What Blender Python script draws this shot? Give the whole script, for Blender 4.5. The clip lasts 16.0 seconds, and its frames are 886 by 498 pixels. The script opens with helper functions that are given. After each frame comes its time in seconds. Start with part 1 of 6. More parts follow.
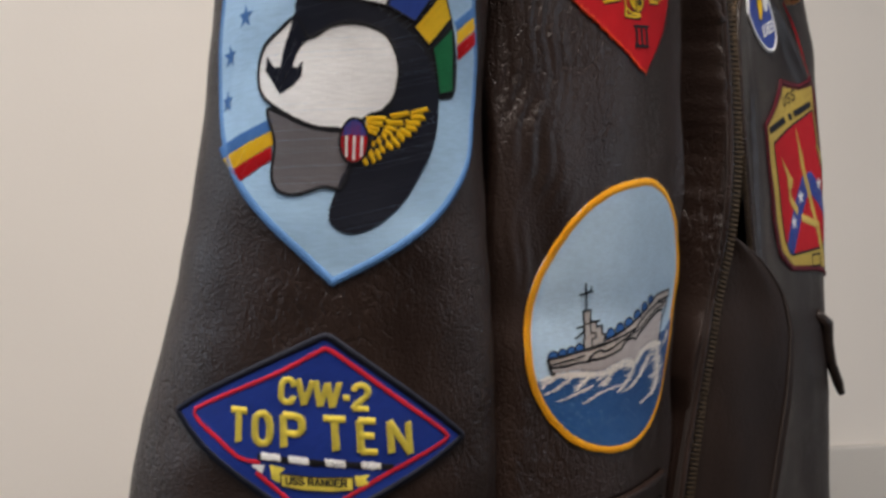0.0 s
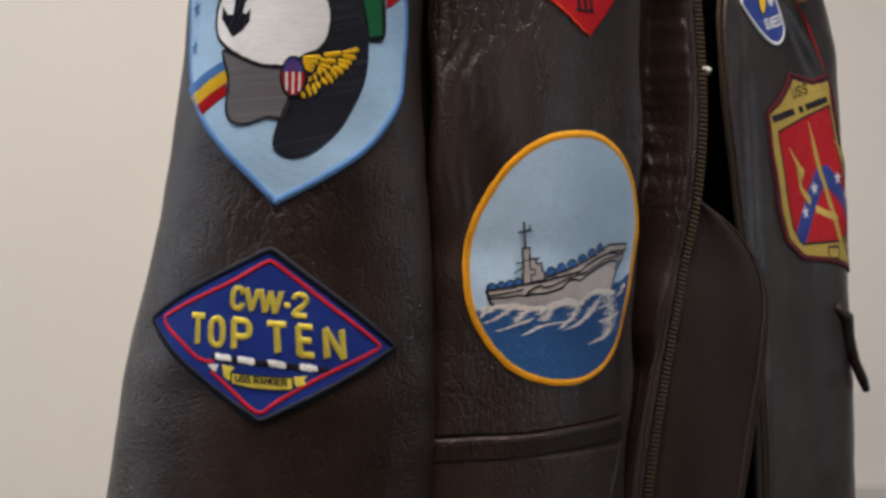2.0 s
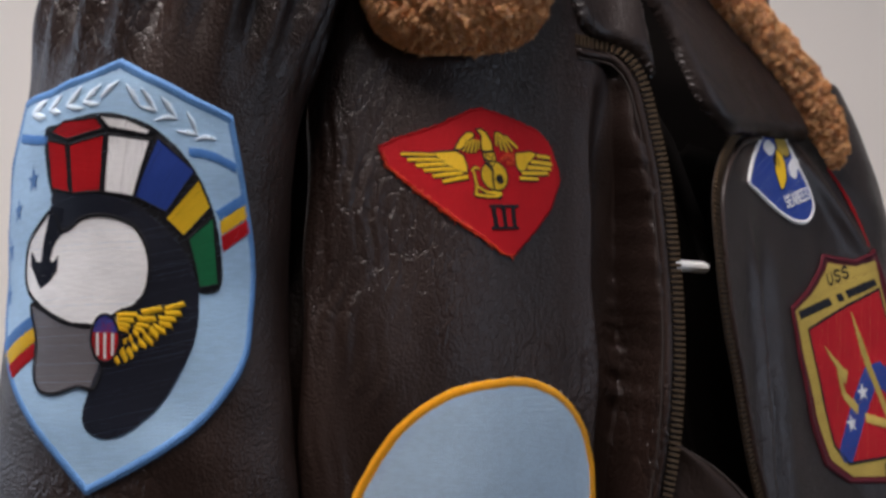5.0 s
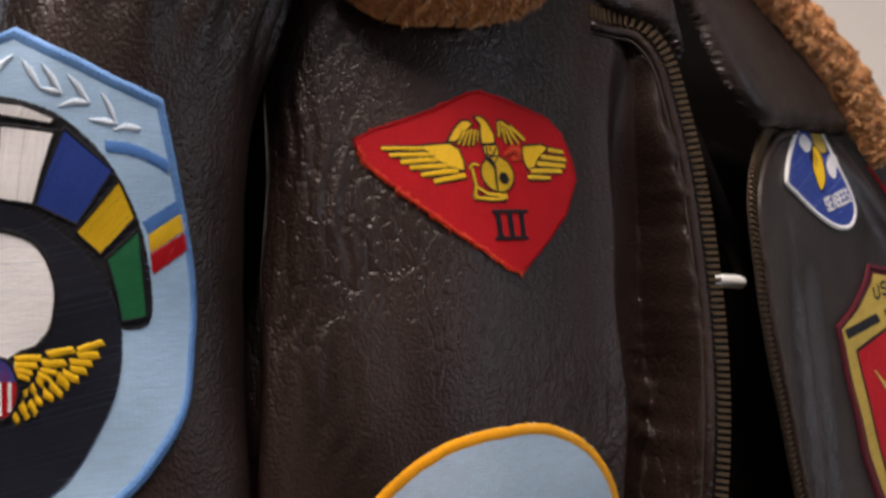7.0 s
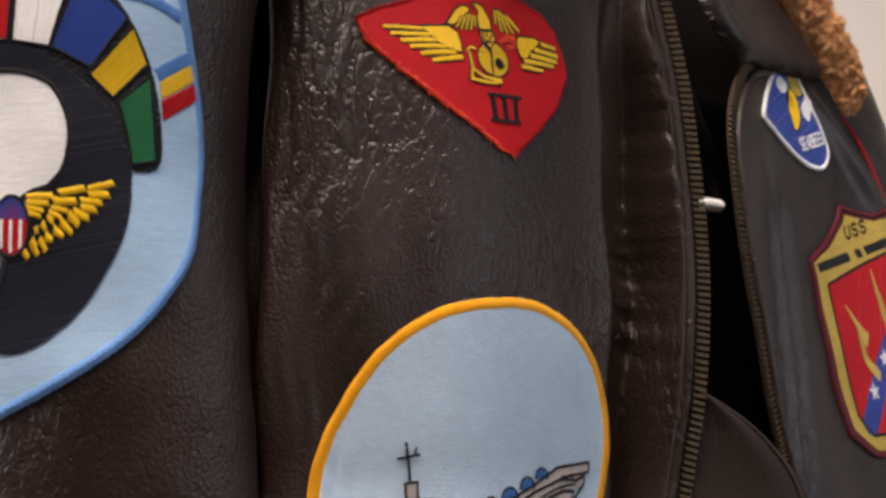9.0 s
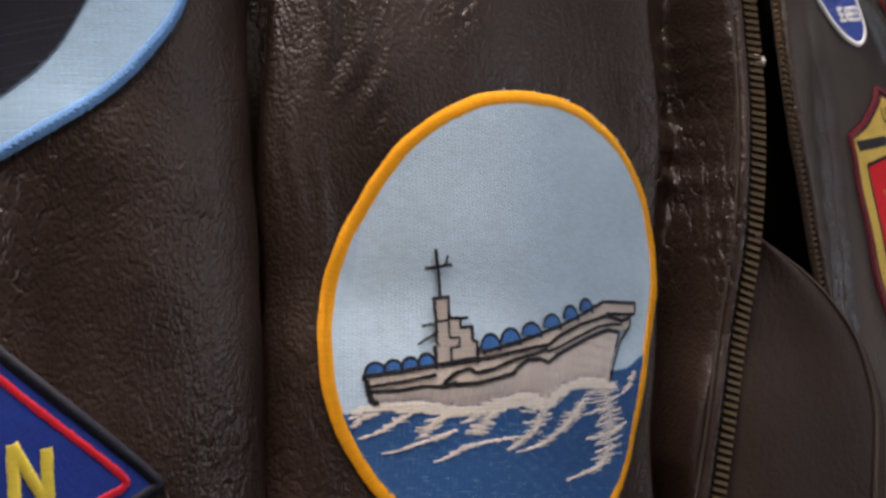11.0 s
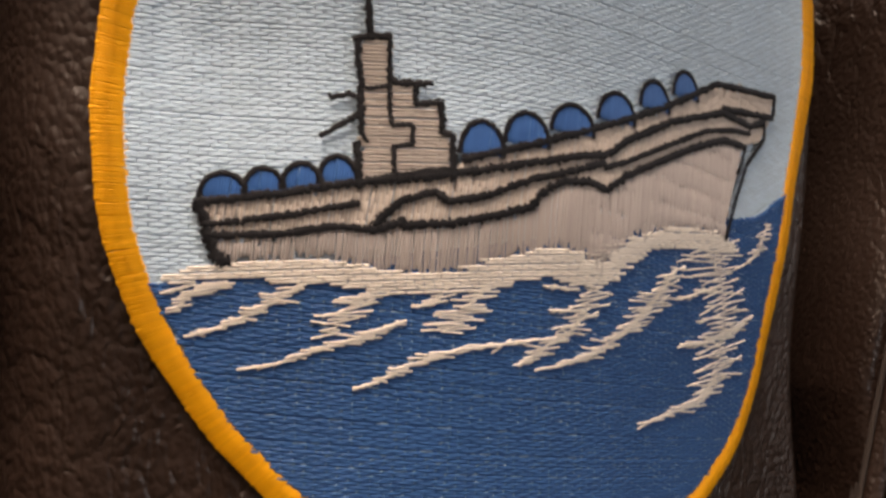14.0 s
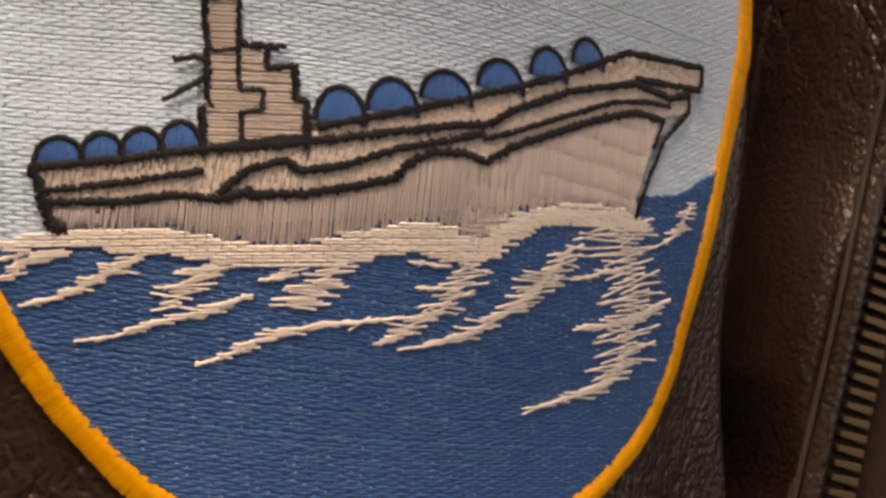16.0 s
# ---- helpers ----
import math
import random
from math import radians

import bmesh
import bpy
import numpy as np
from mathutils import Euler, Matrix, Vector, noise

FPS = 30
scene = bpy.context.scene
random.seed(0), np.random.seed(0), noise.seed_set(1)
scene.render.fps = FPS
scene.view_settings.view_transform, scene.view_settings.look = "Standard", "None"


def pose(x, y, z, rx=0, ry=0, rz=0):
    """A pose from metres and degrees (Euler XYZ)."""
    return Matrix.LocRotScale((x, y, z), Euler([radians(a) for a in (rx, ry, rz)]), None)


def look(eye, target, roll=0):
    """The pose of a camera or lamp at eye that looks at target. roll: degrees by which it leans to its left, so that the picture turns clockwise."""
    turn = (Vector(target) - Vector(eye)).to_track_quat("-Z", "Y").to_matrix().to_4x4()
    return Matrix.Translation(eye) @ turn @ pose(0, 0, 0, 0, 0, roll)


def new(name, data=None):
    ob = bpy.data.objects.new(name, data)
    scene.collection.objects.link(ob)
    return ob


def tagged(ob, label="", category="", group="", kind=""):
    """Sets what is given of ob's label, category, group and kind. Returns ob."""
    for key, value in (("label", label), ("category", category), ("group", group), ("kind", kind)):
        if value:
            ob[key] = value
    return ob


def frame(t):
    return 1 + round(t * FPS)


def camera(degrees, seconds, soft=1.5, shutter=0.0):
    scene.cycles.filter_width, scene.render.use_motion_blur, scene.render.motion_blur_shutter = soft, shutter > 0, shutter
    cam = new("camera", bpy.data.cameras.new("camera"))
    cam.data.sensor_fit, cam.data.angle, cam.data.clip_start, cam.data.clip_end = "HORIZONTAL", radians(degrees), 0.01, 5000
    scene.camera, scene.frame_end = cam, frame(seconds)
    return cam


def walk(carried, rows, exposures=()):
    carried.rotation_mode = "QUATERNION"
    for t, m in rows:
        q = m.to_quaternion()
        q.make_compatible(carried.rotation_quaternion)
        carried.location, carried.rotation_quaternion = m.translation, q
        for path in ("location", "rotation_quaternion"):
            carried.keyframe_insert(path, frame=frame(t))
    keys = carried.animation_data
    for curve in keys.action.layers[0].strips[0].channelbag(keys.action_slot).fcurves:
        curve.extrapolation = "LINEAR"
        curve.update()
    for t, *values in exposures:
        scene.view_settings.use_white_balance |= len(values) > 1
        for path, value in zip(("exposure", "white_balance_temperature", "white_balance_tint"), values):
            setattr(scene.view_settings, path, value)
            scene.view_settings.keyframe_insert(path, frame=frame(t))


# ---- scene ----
cam = camera(49.5, 16.0, soft=3.2)
PATH = [
    (0, (0.012, 0.085, 1.305), (-0.045, 2.084, 1.288), 0.1),
    (0.5, (0.021, 0.077, 1.286), (-0.114, 2.072, 1.309), 0.3),
    (1, (0.06, 0.071, 1.268), (-0.149, 2.059, 1.324), 0.6),
    (1.5, (0.089, 0.058, 1.257), (-0.183, 2.038, 1.34), 1.0),
    (2, (0.11, 0.047, 1.243), (-0.228, 2.016, 1.351), 1.4),
    (2.5, (0.136, 0.05, 1.237), (-0.252, 2.007, 1.365), 1.8),
    (3, (0.169, 0.058, 1.238), (-0.287, 1.997, 1.416), 2.2),
    (3.5, (0.183, 0.076, 1.262), (-0.351, 1.986, 1.514), 2.3),
    (4, (0.186, 0.122, 1.301), (-0.397, 2.011, 1.61), 2.3),
    (4.5, (0.19, 0.141, 1.315), (-0.392, 2.026, 1.64), 2.0),
    (5, (0.19, 0.159, 1.324), (-0.382, 2.049, 1.644), 1.7),
    (5.2, (0.191, 0.169, 1.328), (-0.381, 2.059, 1.642), 1.7),
    (7.3, (0.163, 0.242, 1.336), (-0.385, 2.132, 1.698), 0.4),
    (7.5, (0.162, 0.245, 1.332), (-0.381, 2.137, 1.687), 0.6),
    (8, (0.159, 0.238, 1.317), (-0.371, 2.136, 1.654), 1.4),
    (8.2, (0.159, 0.23, 1.312), (-0.36, 2.129, 1.661), 1.4),
    (10.3, (0.149, 0.242, 1.245), (-0.309, 2.146, 1.652), 1.6),
    (10.5, (0.142, 0.254, 1.242), (-0.307, 2.161, 1.646), 1.6),
    (11, (0.127, 0.285, 1.233), (-0.302, 2.201, 1.617), 1.4),
    (11.5, (0.12, 0.308, 1.233), (-0.289, 2.232, 1.594), 1.2),
    (12, (0.11, 0.347, 1.225), (-0.286, 2.284, 1.531), 1.2),
    (12.5, (0.1, 0.39, 1.224), (-0.316, 2.327, 1.494), 1.1),
    (13, (0.105, 0.427, 1.237), (-0.344, 2.362, 1.473), 1.7),
    (13.5, (0.105, 0.424, 1.233), (-0.399, 2.347, 1.449), 1.9),
    (14, (0.112, 0.434, 1.233), (-0.448, 2.345, 1.42), 2.5),
    (14.5, (0.127, 0.44, 1.231), (-0.458, 2.346, 1.392), 3.0),
    (15, (0.128, 0.45, 1.23), (-0.509, 2.34, 1.376), 3.3),
    (15.5, (0.133, 0.452, 1.23), (-0.533, 2.332, 1.376), 3.5),
    (16, (0.135, 0.448, 1.234), (-0.538, 2.326, 1.375), 3.8),
]
walk(cam, [(t, look(eye, target, roll)) for t, eye, target, roll in PATH],
     exposures=[(0, -0.18, 6350, 12), (3, -0.18, 6300, 13), (4.5, -0.27, 6000, 15), (8, 0.1, 6750, 19), (11, 0.3, 6650, 16), (13, 0.33, 7500, 18), (14.5, 0.35, 8200, 21), (16, 0.33, 9100, 25)])

# ---- light: one window beside the camera, one warm ceiling lamp ----
world = bpy.data.worlds.new("world")
world.use_nodes = True
world.node_tree.nodes["Background"].inputs["Color"].default_value = (0.8, 0.87, 1.0, 1)
world.node_tree.nodes["Background"].inputs["Strength"].default_value = 0.4
scene.world = world


def area(name, eye, target, width, height, watts, colour):
    lamp = bpy.data.lights.new(name, "AREA")
    lamp.shape, lamp.size, lamp.size_y, lamp.energy, lamp.color = "RECTANGLE", width, height, watts, colour
    ob = new(name, lamp)
    ob.matrix_world = look(eye, target)
    return ob


WINDOW_W, SECOND_W, CEILING_W = 20.0, 14.0, 52.0
area("window_light", (-2.17, 0.1, 1.55), (0, 0.4, 1.35), 1.3, 1.3, WINDOW_W, (0.76, 0.88, 1.0))
area("ceiling_light_glow", (0.0, -0.2, 2.53), (0.0, -0.2, 0), 0.9, 0.9, CEILING_W, (1.0, 0.91, 0.82))
area("window_light", (2.77, 0.2, 1.6), (0.2, 0.7, 1.35), 1.1, 1.2, SECOND_W, (0.78, 0.89, 1.0))


# ---- materials ----
def material(name, colour, rough=0.5, metal=0.0, sheen=0.0, coat=0.0):
    m = bpy.data.materials.new(name)
    m.use_nodes = True
    b = m.node_tree.nodes["Principled BSDF"]
    b.inputs["Base Color"].default_value = (*colour, 1)
    b.inputs["Roughness"].default_value, b.inputs["Metallic"].default_value = rough, metal
    b.inputs["Sheen Weight"].default_value, b.inputs["Coat Weight"].default_value = sheen, coat
    return m, m.node_tree, b


def node(nt, kind, **inputs):
    n = nt.nodes.new(kind)
    for key, value in inputs.items():
        n.inputs[key.replace("_", " ")].default_value = value
    return n


def ramp(nt, source, stops):
    r = nt.nodes.new("ShaderNodeValToRGB")
    while len(r.color_ramp.elements) < len(stops):
        r.color_ramp.elements.new(0.5)
    for e, (p, c) in zip(r.color_ramp.elements, stops):
        e.position, e.color = p, (*c, 1) if len(c) == 3 else c
    nt.links.new(source, r.inputs["Fac"])
    return r.outputs["Color"]


def scaled(nt, sx, sy, sz):
    """Metres of the place, stretched along the axes."""
    g = nt.nodes.new("ShaderNodeNewGeometry")
    mp = nt.nodes.new("ShaderNodeMapping")
    mp.inputs["Scale"].default_value = (sx, sy, sz)
    nt.links.new(g.outputs["Position"], mp.inputs["Vector"])
    return mp.outputs["Vector"]


def maths(nt, op, a, b=None):
    n = nt.nodes.new("ShaderNodeMath")
    n.operation = op
    for i, value in enumerate((a, b)):
        if value is None:
            continue
        if isinstance(value, (int, float)):
            n.inputs[i].default_value = value
        else:
            nt.links.new(value, n.inputs[i])
    return n.outputs[0]


def warped(nt, source, amount, sx, sy, sz):
    """Coordinates in metres of the place, stretched and pushed about by another texture."""
    add = nt.nodes.new("ShaderNodeVectorMath")
    add.operation = "MULTIPLY_ADD"
    nt.links.new(source, add.inputs[0])
    add.inputs[1].default_value = (amount, amount, amount)
    nt.links.new(scaled(nt, sx, sy, sz), add.inputs[2])
    return add.outputs[0]


def leather(name, dark, light, rough, grain=1.0, wrinkle=1.0):
    """Worn goatskin: fine pebbles, a net of thin creases in rubbed zones, long soft wrinkles."""
    m, nt, b = material(name, dark, rough)
    big = node(nt, "ShaderNodeTexNoise", Scale=1.0, Detail=5.0, Roughness=0.6)
    nt.links.new(scaled(nt, 28, 28, 14), big.inputs["Vector"])
    nt.links.new(ramp(nt, big.outputs["Fac"], [(0.35, dark), (0.7, light)]), b.inputs["Base Color"])
    stir = node(nt, "ShaderNodeTexNoise", Scale=1.0, Detail=3.0, Roughness=0.6)
    nt.links.new(scaled(nt, 150, 150, 110), stir.inputs["Vector"])
    pebble = node(nt, "ShaderNodeTexVoronoi", Scale=1.0)
    pebble.feature = "SMOOTH_F1"
    pebble.inputs["Smoothness"].default_value = 0.35
    nt.links.new(warped(nt, stir.outputs["Color"], 1.4, 980, 980, 760), pebble.inputs["Vector"])
    net = node(nt, "ShaderNodeTexVoronoi", Scale=1.0)
    net.feature = "DISTANCE_TO_EDGE"
    nt.links.new(warped(nt, stir.outputs["Color"], 1.3, 300, 300, 120), net.inputs["Vector"])
    plate = node(nt, "ShaderNodeTexVoronoi", Scale=1.0)
    plate.feature = "DISTANCE_TO_EDGE"
    nt.links.new(warped(nt, stir.outputs["Color"], 0.9, 105, 105, 48), plate.inputs["Vector"])
    zone = node(nt, "ShaderNodeTexNoise", Scale=1.0, Detail=2.0)
    nt.links.new(scaled(nt, 17, 17, 11), zone.inputs["Vector"])
    worn = ramp(nt, zone.outputs["Fac"], [(0.42, (0.12, 0.12, 0.12)), (0.64, (1.0, 1.0, 1.0))])
    fine = maths(nt, "MULTIPLY", pebble.outputs["Distance"], -0.42 * grain)
    cracks = maths(nt, "MULTIPLY", maths(nt, "MINIMUM", net.outputs["Distance"], 0.13), 2.0 * grain)
    deep = maths(nt, "MULTIPLY", maths(nt, "MINIMUM", plate.outputs["Distance"], 0.10), 5.0 * wrinkle)
    h = maths(nt, "ADD", fine, maths(nt, "MULTIPLY", maths(nt, "ADD", cracks, deep), worn))
    soft = node(nt, "ShaderNodeTexNoise", Scale=1.0, Detail=4.0, Roughness=0.55)
    nt.links.new(scaled(nt, 330, 330, 210), soft.inputs["Vector"])
    h = maths(nt, "ADD", h, maths(nt, "MULTIPLY", soft.outputs["Fac"], 0.35))
    bump = nt.nodes.new("ShaderNodeBump")
    bump.inputs["Strength"].default_value, bump.inputs["Distance"].default_value = 0.8, 0.0008
    nt.links.new(h, bump.inputs["Height"])
    nt.links.new(bump.outputs["Normal"], b.inputs["Normal"])
    r = maths(nt, "ADD", maths(nt, "MULTIPLY", big.outputs["Fac"], 0.3), rough - 0.15)
    r = maths(nt, "SUBTRACT", r, maths(nt, "MULTIPLY", worn, 0.10))
    nt.links.new(maths(nt, "ADD", r, maths(nt, "MULTIPLY", pebble.outputs["Distance"], 0.12)), b.inputs["Roughness"])
    b.inputs["Specular IOR Level"].default_value = 0.36
    return m


def thread(name, colour, rough=0.42):
    """Rayon thread; every stitch a little lighter or darker than the next."""
    m, nt, b = material(name, colour, rough)
    b.inputs["Specular IOR Level"].default_value = 0.2
    g = nt.nodes.new("ShaderNodeNewGeometry")
    hsv = nt.nodes.new("ShaderNodeHueSaturation")
    hsv.inputs["Color"].default_value = (*colour, 1)
    soil = node(nt, "ShaderNodeTexNoise", Scale=60.0, Detail=3.0)
    nt.links.new(scaled(nt, 1, 1, 1), soil.inputs["Vector"])
    v = maths(nt, "ADD", maths(nt, "MULTIPLY", g.outputs["Random Per Island"], 0.13), maths(nt, "MULTIPLY", soil.outputs["Fac"], 0.2))
    nt.links.new(maths(nt, "ADD", v, 0.85), hsv.inputs["Value"])
    nt.links.new(hsv.outputs["Color"], b.inputs["Base Color"])
    twist = node(nt, "ShaderNodeTexNoise", Scale=1.0, Detail=1.0)
    nt.links.new(scaled(nt, 4200, 4200, 4200), twist.inputs["Vector"])
    bump = nt.nodes.new("ShaderNodeBump")
    bump.inputs["Strength"].default_value, bump.inputs["Distance"].default_value = 0.35, 0.0001
    nt.links.new(twist.outputs["Fac"], bump.inputs["Height"])
    nt.links.new(bump.outputs["Normal"], b.inputs["Normal"])
    return m


def plaster(name, colour, rough=0.75):
    m, nt, b = material(name, colour, rough)
    n1 = node(nt, "ShaderNodeTexNoise", Scale=2.2, Detail=4.0)
    nt.links.new(scaled(nt, 1, 1, 1), n1.inputs["Vector"])
    nt.links.new(ramp(nt, n1.outputs["Fac"], [(0.3, tuple(c * 0.95 for c in colour)), (0.7, colour)]), b.inputs["Base Color"])
    n2 = node(nt, "ShaderNodeTexNoise", Scale=190.0, Detail=4.0)
    nt.links.new(scaled(nt, 1, 1, 1), n2.inputs["Vector"])
    bump = nt.nodes.new("ShaderNodeBump")
    bump.inputs["Strength"].default_value, bump.inputs["Distance"].default_value = 0.12, 0.002
    nt.links.new(n2.outputs["Fac"], bump.inputs["Height"])
    nt.links.new(bump.outputs["Normal"], b.inputs["Normal"])
    return m


def fur_material(name, dark, light):
    m, nt, b = material(name, light, 0.6, sheen=0.4)
    g = nt.nodes.new("ShaderNodeNewGeometry")
    clump = node(nt, "ShaderNodeTexNoise", Scale=90.0, Detail=3.0)
    nt.links.new(scaled(nt, 1, 1, 1), clump.inputs["Vector"])
    v = maths(nt, "ADD", maths(nt, "MULTIPLY", g.outputs["Random Per Island"], 0.5), maths(nt, "MULTIPLY", clump.outputs["Fac"], 0.5))
    nt.links.new(ramp(nt, v, [(0.2, dark), (0.75, light)]), b.inputs["Base Color"])
    return m


LEATHER = leather("goatskin", (0.0150, 0.0079, 0.0058), (0.0270, 0.0152, 0.0114), 0.38)
LEATHER_SOFT = leather("goatskin_smooth", (0.0130, 0.0082, 0.0070), (0.0225, 0.0148, 0.0127), 0.37, 0.7, 0.5)
LEATHER_MATTE = leather("goatskin_matte", (0.0125, 0.0072, 0.0055), (0.0215, 0.0130, 0.0100), 0.60, 0.4, 0.4)
LEATHER_MATTE.node_tree.nodes["Principled BSDF"].inputs["Specular IOR Level"].default_value = 0.2
# Near-black and almost without gloss: the shade inside the jacket put into the colour.
SHADED_LINING = material("shaded_lining_satin", (0.004, 0.003, 0.0025), 0.9)[0]
SHADED_LINING.node_tree.nodes["Principled BSDF"].inputs["Specular IOR Level"].default_value = 0.05
TAPE = material("zip_tape", (0.022, 0.014, 0.011), 0.85)[0]
BRASS = material("aged_brass", (0.10, 0.067, 0.040), 0.55, 1.0)[0]
FUR = fur_material("mouton", (0.50, 0.235, 0.080), (0.80, 0.45, 0.18))
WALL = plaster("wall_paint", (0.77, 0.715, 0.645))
# Unseen walls, dark so less light bounces onto the jacket; FLOOR and CEILING likewise.
WALL_UNSEEN = plaster("unseen_wall_dark", (0.26, 0.25, 0.24))
WALL_LOW = plaster("wall_low_paint", (0.62, 0.58, 0.52), 0.5)
FLOOR = plaster("floor_boards", (0.14, 0.10, 0.07), 0.45)
WHITE_PAINT = plaster("white_paint", (0.8, 0.79, 0.77), 0.45)
CEILING = plaster("unseen_ceiling_dim", (0.5, 0.49, 0.47))
PLASTIC = material("white_plastic", (0.85, 0.85, 0.83), 0.3)[0]
STEEL = material("steel", (0.55, 0.55, 0.56), 0.3, 1.0)[0]
GLASS = material("pane_glass", (0.9, 0.95, 1.0), 0.02)[0]
GLASS.node_tree.nodes["Principled BSDF"].inputs["Transmission Weight"].default_value = 1.0
DIFFUSER, dn, db = material("lamp_diffuser", (0.9, 0.88, 0.84), 0.5)
db.inputs["Emission Color"].default_value, db.inputs["Emission Strength"].default_value = (1.0, 0.86, 0.7, 1), 2.0

T_SKY = thread("thread_pale_blue", (0.46, 0.60, 0.73), 0.72)
T_ICE = thread("thread_ice_blue", (0.37, 0.55, 0.74), 0.55)
T_SEA = thread("thread_sea_blue", (0.028, 0.10, 0.27))
T_AMBER = thread("thread_amber", (0.80, 0.36, 0.012), 0.5)
T_GREY = thread("thread_warm_grey", (0.38, 0.35, 0.345), 0.5)
T_SAND = thread("thread_sand", (0.48, 0.43, 0.395), 0.5)
T_FOAM = thread("thread_cream", (0.78, 0.73, 0.67))
T_BLACK = thread("thread_black", (0.012, 0.012, 0.015), 0.55)
T_NAVY = thread("thread_ink", (0.010, 0.012, 0.022), 0.55)
T_DOME = thread("thread_dome_blue", (0.035, 0.12, 0.34))
T_RIM = thread("thread_cornflower", (0.08, 0.21, 0.50))
T_BORDER = thread("thread_soft_blue", (0.13, 0.28, 0.55), 0.55)
T_PALE = thread("thread_frost", (0.66, 0.77, 0.88))
T_WHITE = thread("thread_white", (0.80, 0.80, 0.80), 0.6)
T_RED = thread("thread_red", (0.40, 0.004, 0.008), 0.68)
T_BLUE = thread("thread_royal_blue", (0.030, 0.065, 0.30))
T_YELLOW = thread("thread_yellow", (0.74, 0.47, 0.015))
T_FRAY = thread("thread_raw_white", (0.62, 0.54, 0.42), 0.7)
T_GREEN = thread("thread_green", (0.012, 0.15, 0.055))
T_JAW = thread("thread_mouse_grey", (0.16, 0.15, 0.16))
T_LEMON = thread("thread_lemon", (0.72, 0.60, 0.09))
T_LINE = thread("thread_scarlet", (0.52, 0.02, 0.04))
T_TWILL = thread("thread_diamond_blue", (0.011, 0.032, 0.22), 0.6)
T_ORANGE = thread("thread_orange", (0.60, 0.06, 0.015))
T_MAROON = thread("thread_maroon", (0.085, 0.008, 0.014))
T_GOLD = thread("thread_old_gold", (0.50, 0.36, 0.075))
T_FIELD = thread("thread_blood_red", (0.40, 0.008, 0.014), 0.62)


# ---- surfaces of the jacket, in plan and height ----
def spline(xs, ys, x):
    """Smooth curve through a few control values (cubic Hermite, clamped slopes), held straight past the ends."""
    xs, ys, x = np.asarray(xs, float), np.asarray(ys, float), np.asarray(x, float)
    m = np.gradient(ys, xs)
    i = np.clip(np.searchsorted(xs, x) - 1, 0, len(xs) - 2)
    h = xs[i + 1] - xs[i]
    t = (x - xs[i]) / h
    tc = np.clip(t, 0, 1)
    y = ((2 * tc**3 - 3 * tc**2 + 1) * ys[i] + (tc**3 - 2 * tc**2 + tc) * h * m[i]
         + (3 * tc**2 - 2 * tc**3) * ys[i + 1] + (tc**3 - tc**2) * h * m[i + 1])
    return y + np.where(t < 0, t * h * m[i], 0) + np.where(t > 1, (t - 1) * h * m[i + 1], 0)


def arc_table(px, py, start):
    """Plan curve resampled by its length; 0 lies at x = start."""
    k = np.linspace(0, len(px) - 1, 600)
    x, y = spline(range(len(px)), px, k), spline(range(len(py)), py, k)
    s = np.concatenate(([0], np.cumsum(np.hypot(np.diff(x), np.diff(y)))))
    return s - np.interp(start, x[: x.argmax() + 1], s[: x.argmax() + 1]), x, y


FRONT_PLAN = arc_table((-.045, -.012, .010, .030, .049, .066, .080, .094, .111, .121, .130, .143, .158, .175),
                       (.600, .556, .538, .533, .540, .549, .558, .573, .601, .619, .630, .638, .650, .662), .080)
SIDE_PLAN = arc_table((.170, .188, .205, .225, .245, .263, .283, .301, .310, .308, .285),
                      (.682, .714, .746, .786, .817, .842, .864, .888, .922, .962, 1.01), .245)


def front(u, v, h=0.0):
    """Right front of the jacket: u along its width, v the height, h out of the leather."""
    u, v = np.asarray(u, float), np.asarray(v, float)
    s, x, y = FRONT_PLAN
    X, Y = np.interp(u, s, x), np.interp(u, s, y)
    dx, dy = np.interp(u + .004, s, x) - np.interp(u - .004, s, x), np.interp(u + .004, s, y) - np.interp(u - .004, s, y)
    n = np.hypot(dx, dy)
    g = spline((1.0, 1.10, 1.18, 1.22, 1.25, 1.27, 1.29, 1.33, 1.39, 1.43, 1.50, 1.60), (.014, .012, .007, .005, .001, .0, -.0045, -.0115, -.0125, -.0135, -.011, .03), v)
    return np.stack([X + h * dy / n, Y + g - h * dx / n, v + 0 * X], -1)


def side(u, v, h=0.0):
    """Left front of the jacket."""
    u, v = np.asarray(u, float), np.asarray(v, float)
    s, x, y = SIDE_PLAN
    X, Y = np.interp(u, s, x), np.interp(u, s, y)
    dx, dy = np.interp(u + .004, s, x) - np.interp(u - .004, s, x), np.interp(u + .004, s, y) - np.interp(u - .004, s, y)
    n = np.hypot(dx, dy)
    g = spline((1.0, 1.15, 1.30, 1.43, 1.48, 1.52, 1.60), (.012, .010, .002, -.006, -.012, -.024, -.06), v)
    return np.stack([X + .9 * g + h * dy / n, Y + .3 * g - h * dx / n, v + 0 * X], -1)


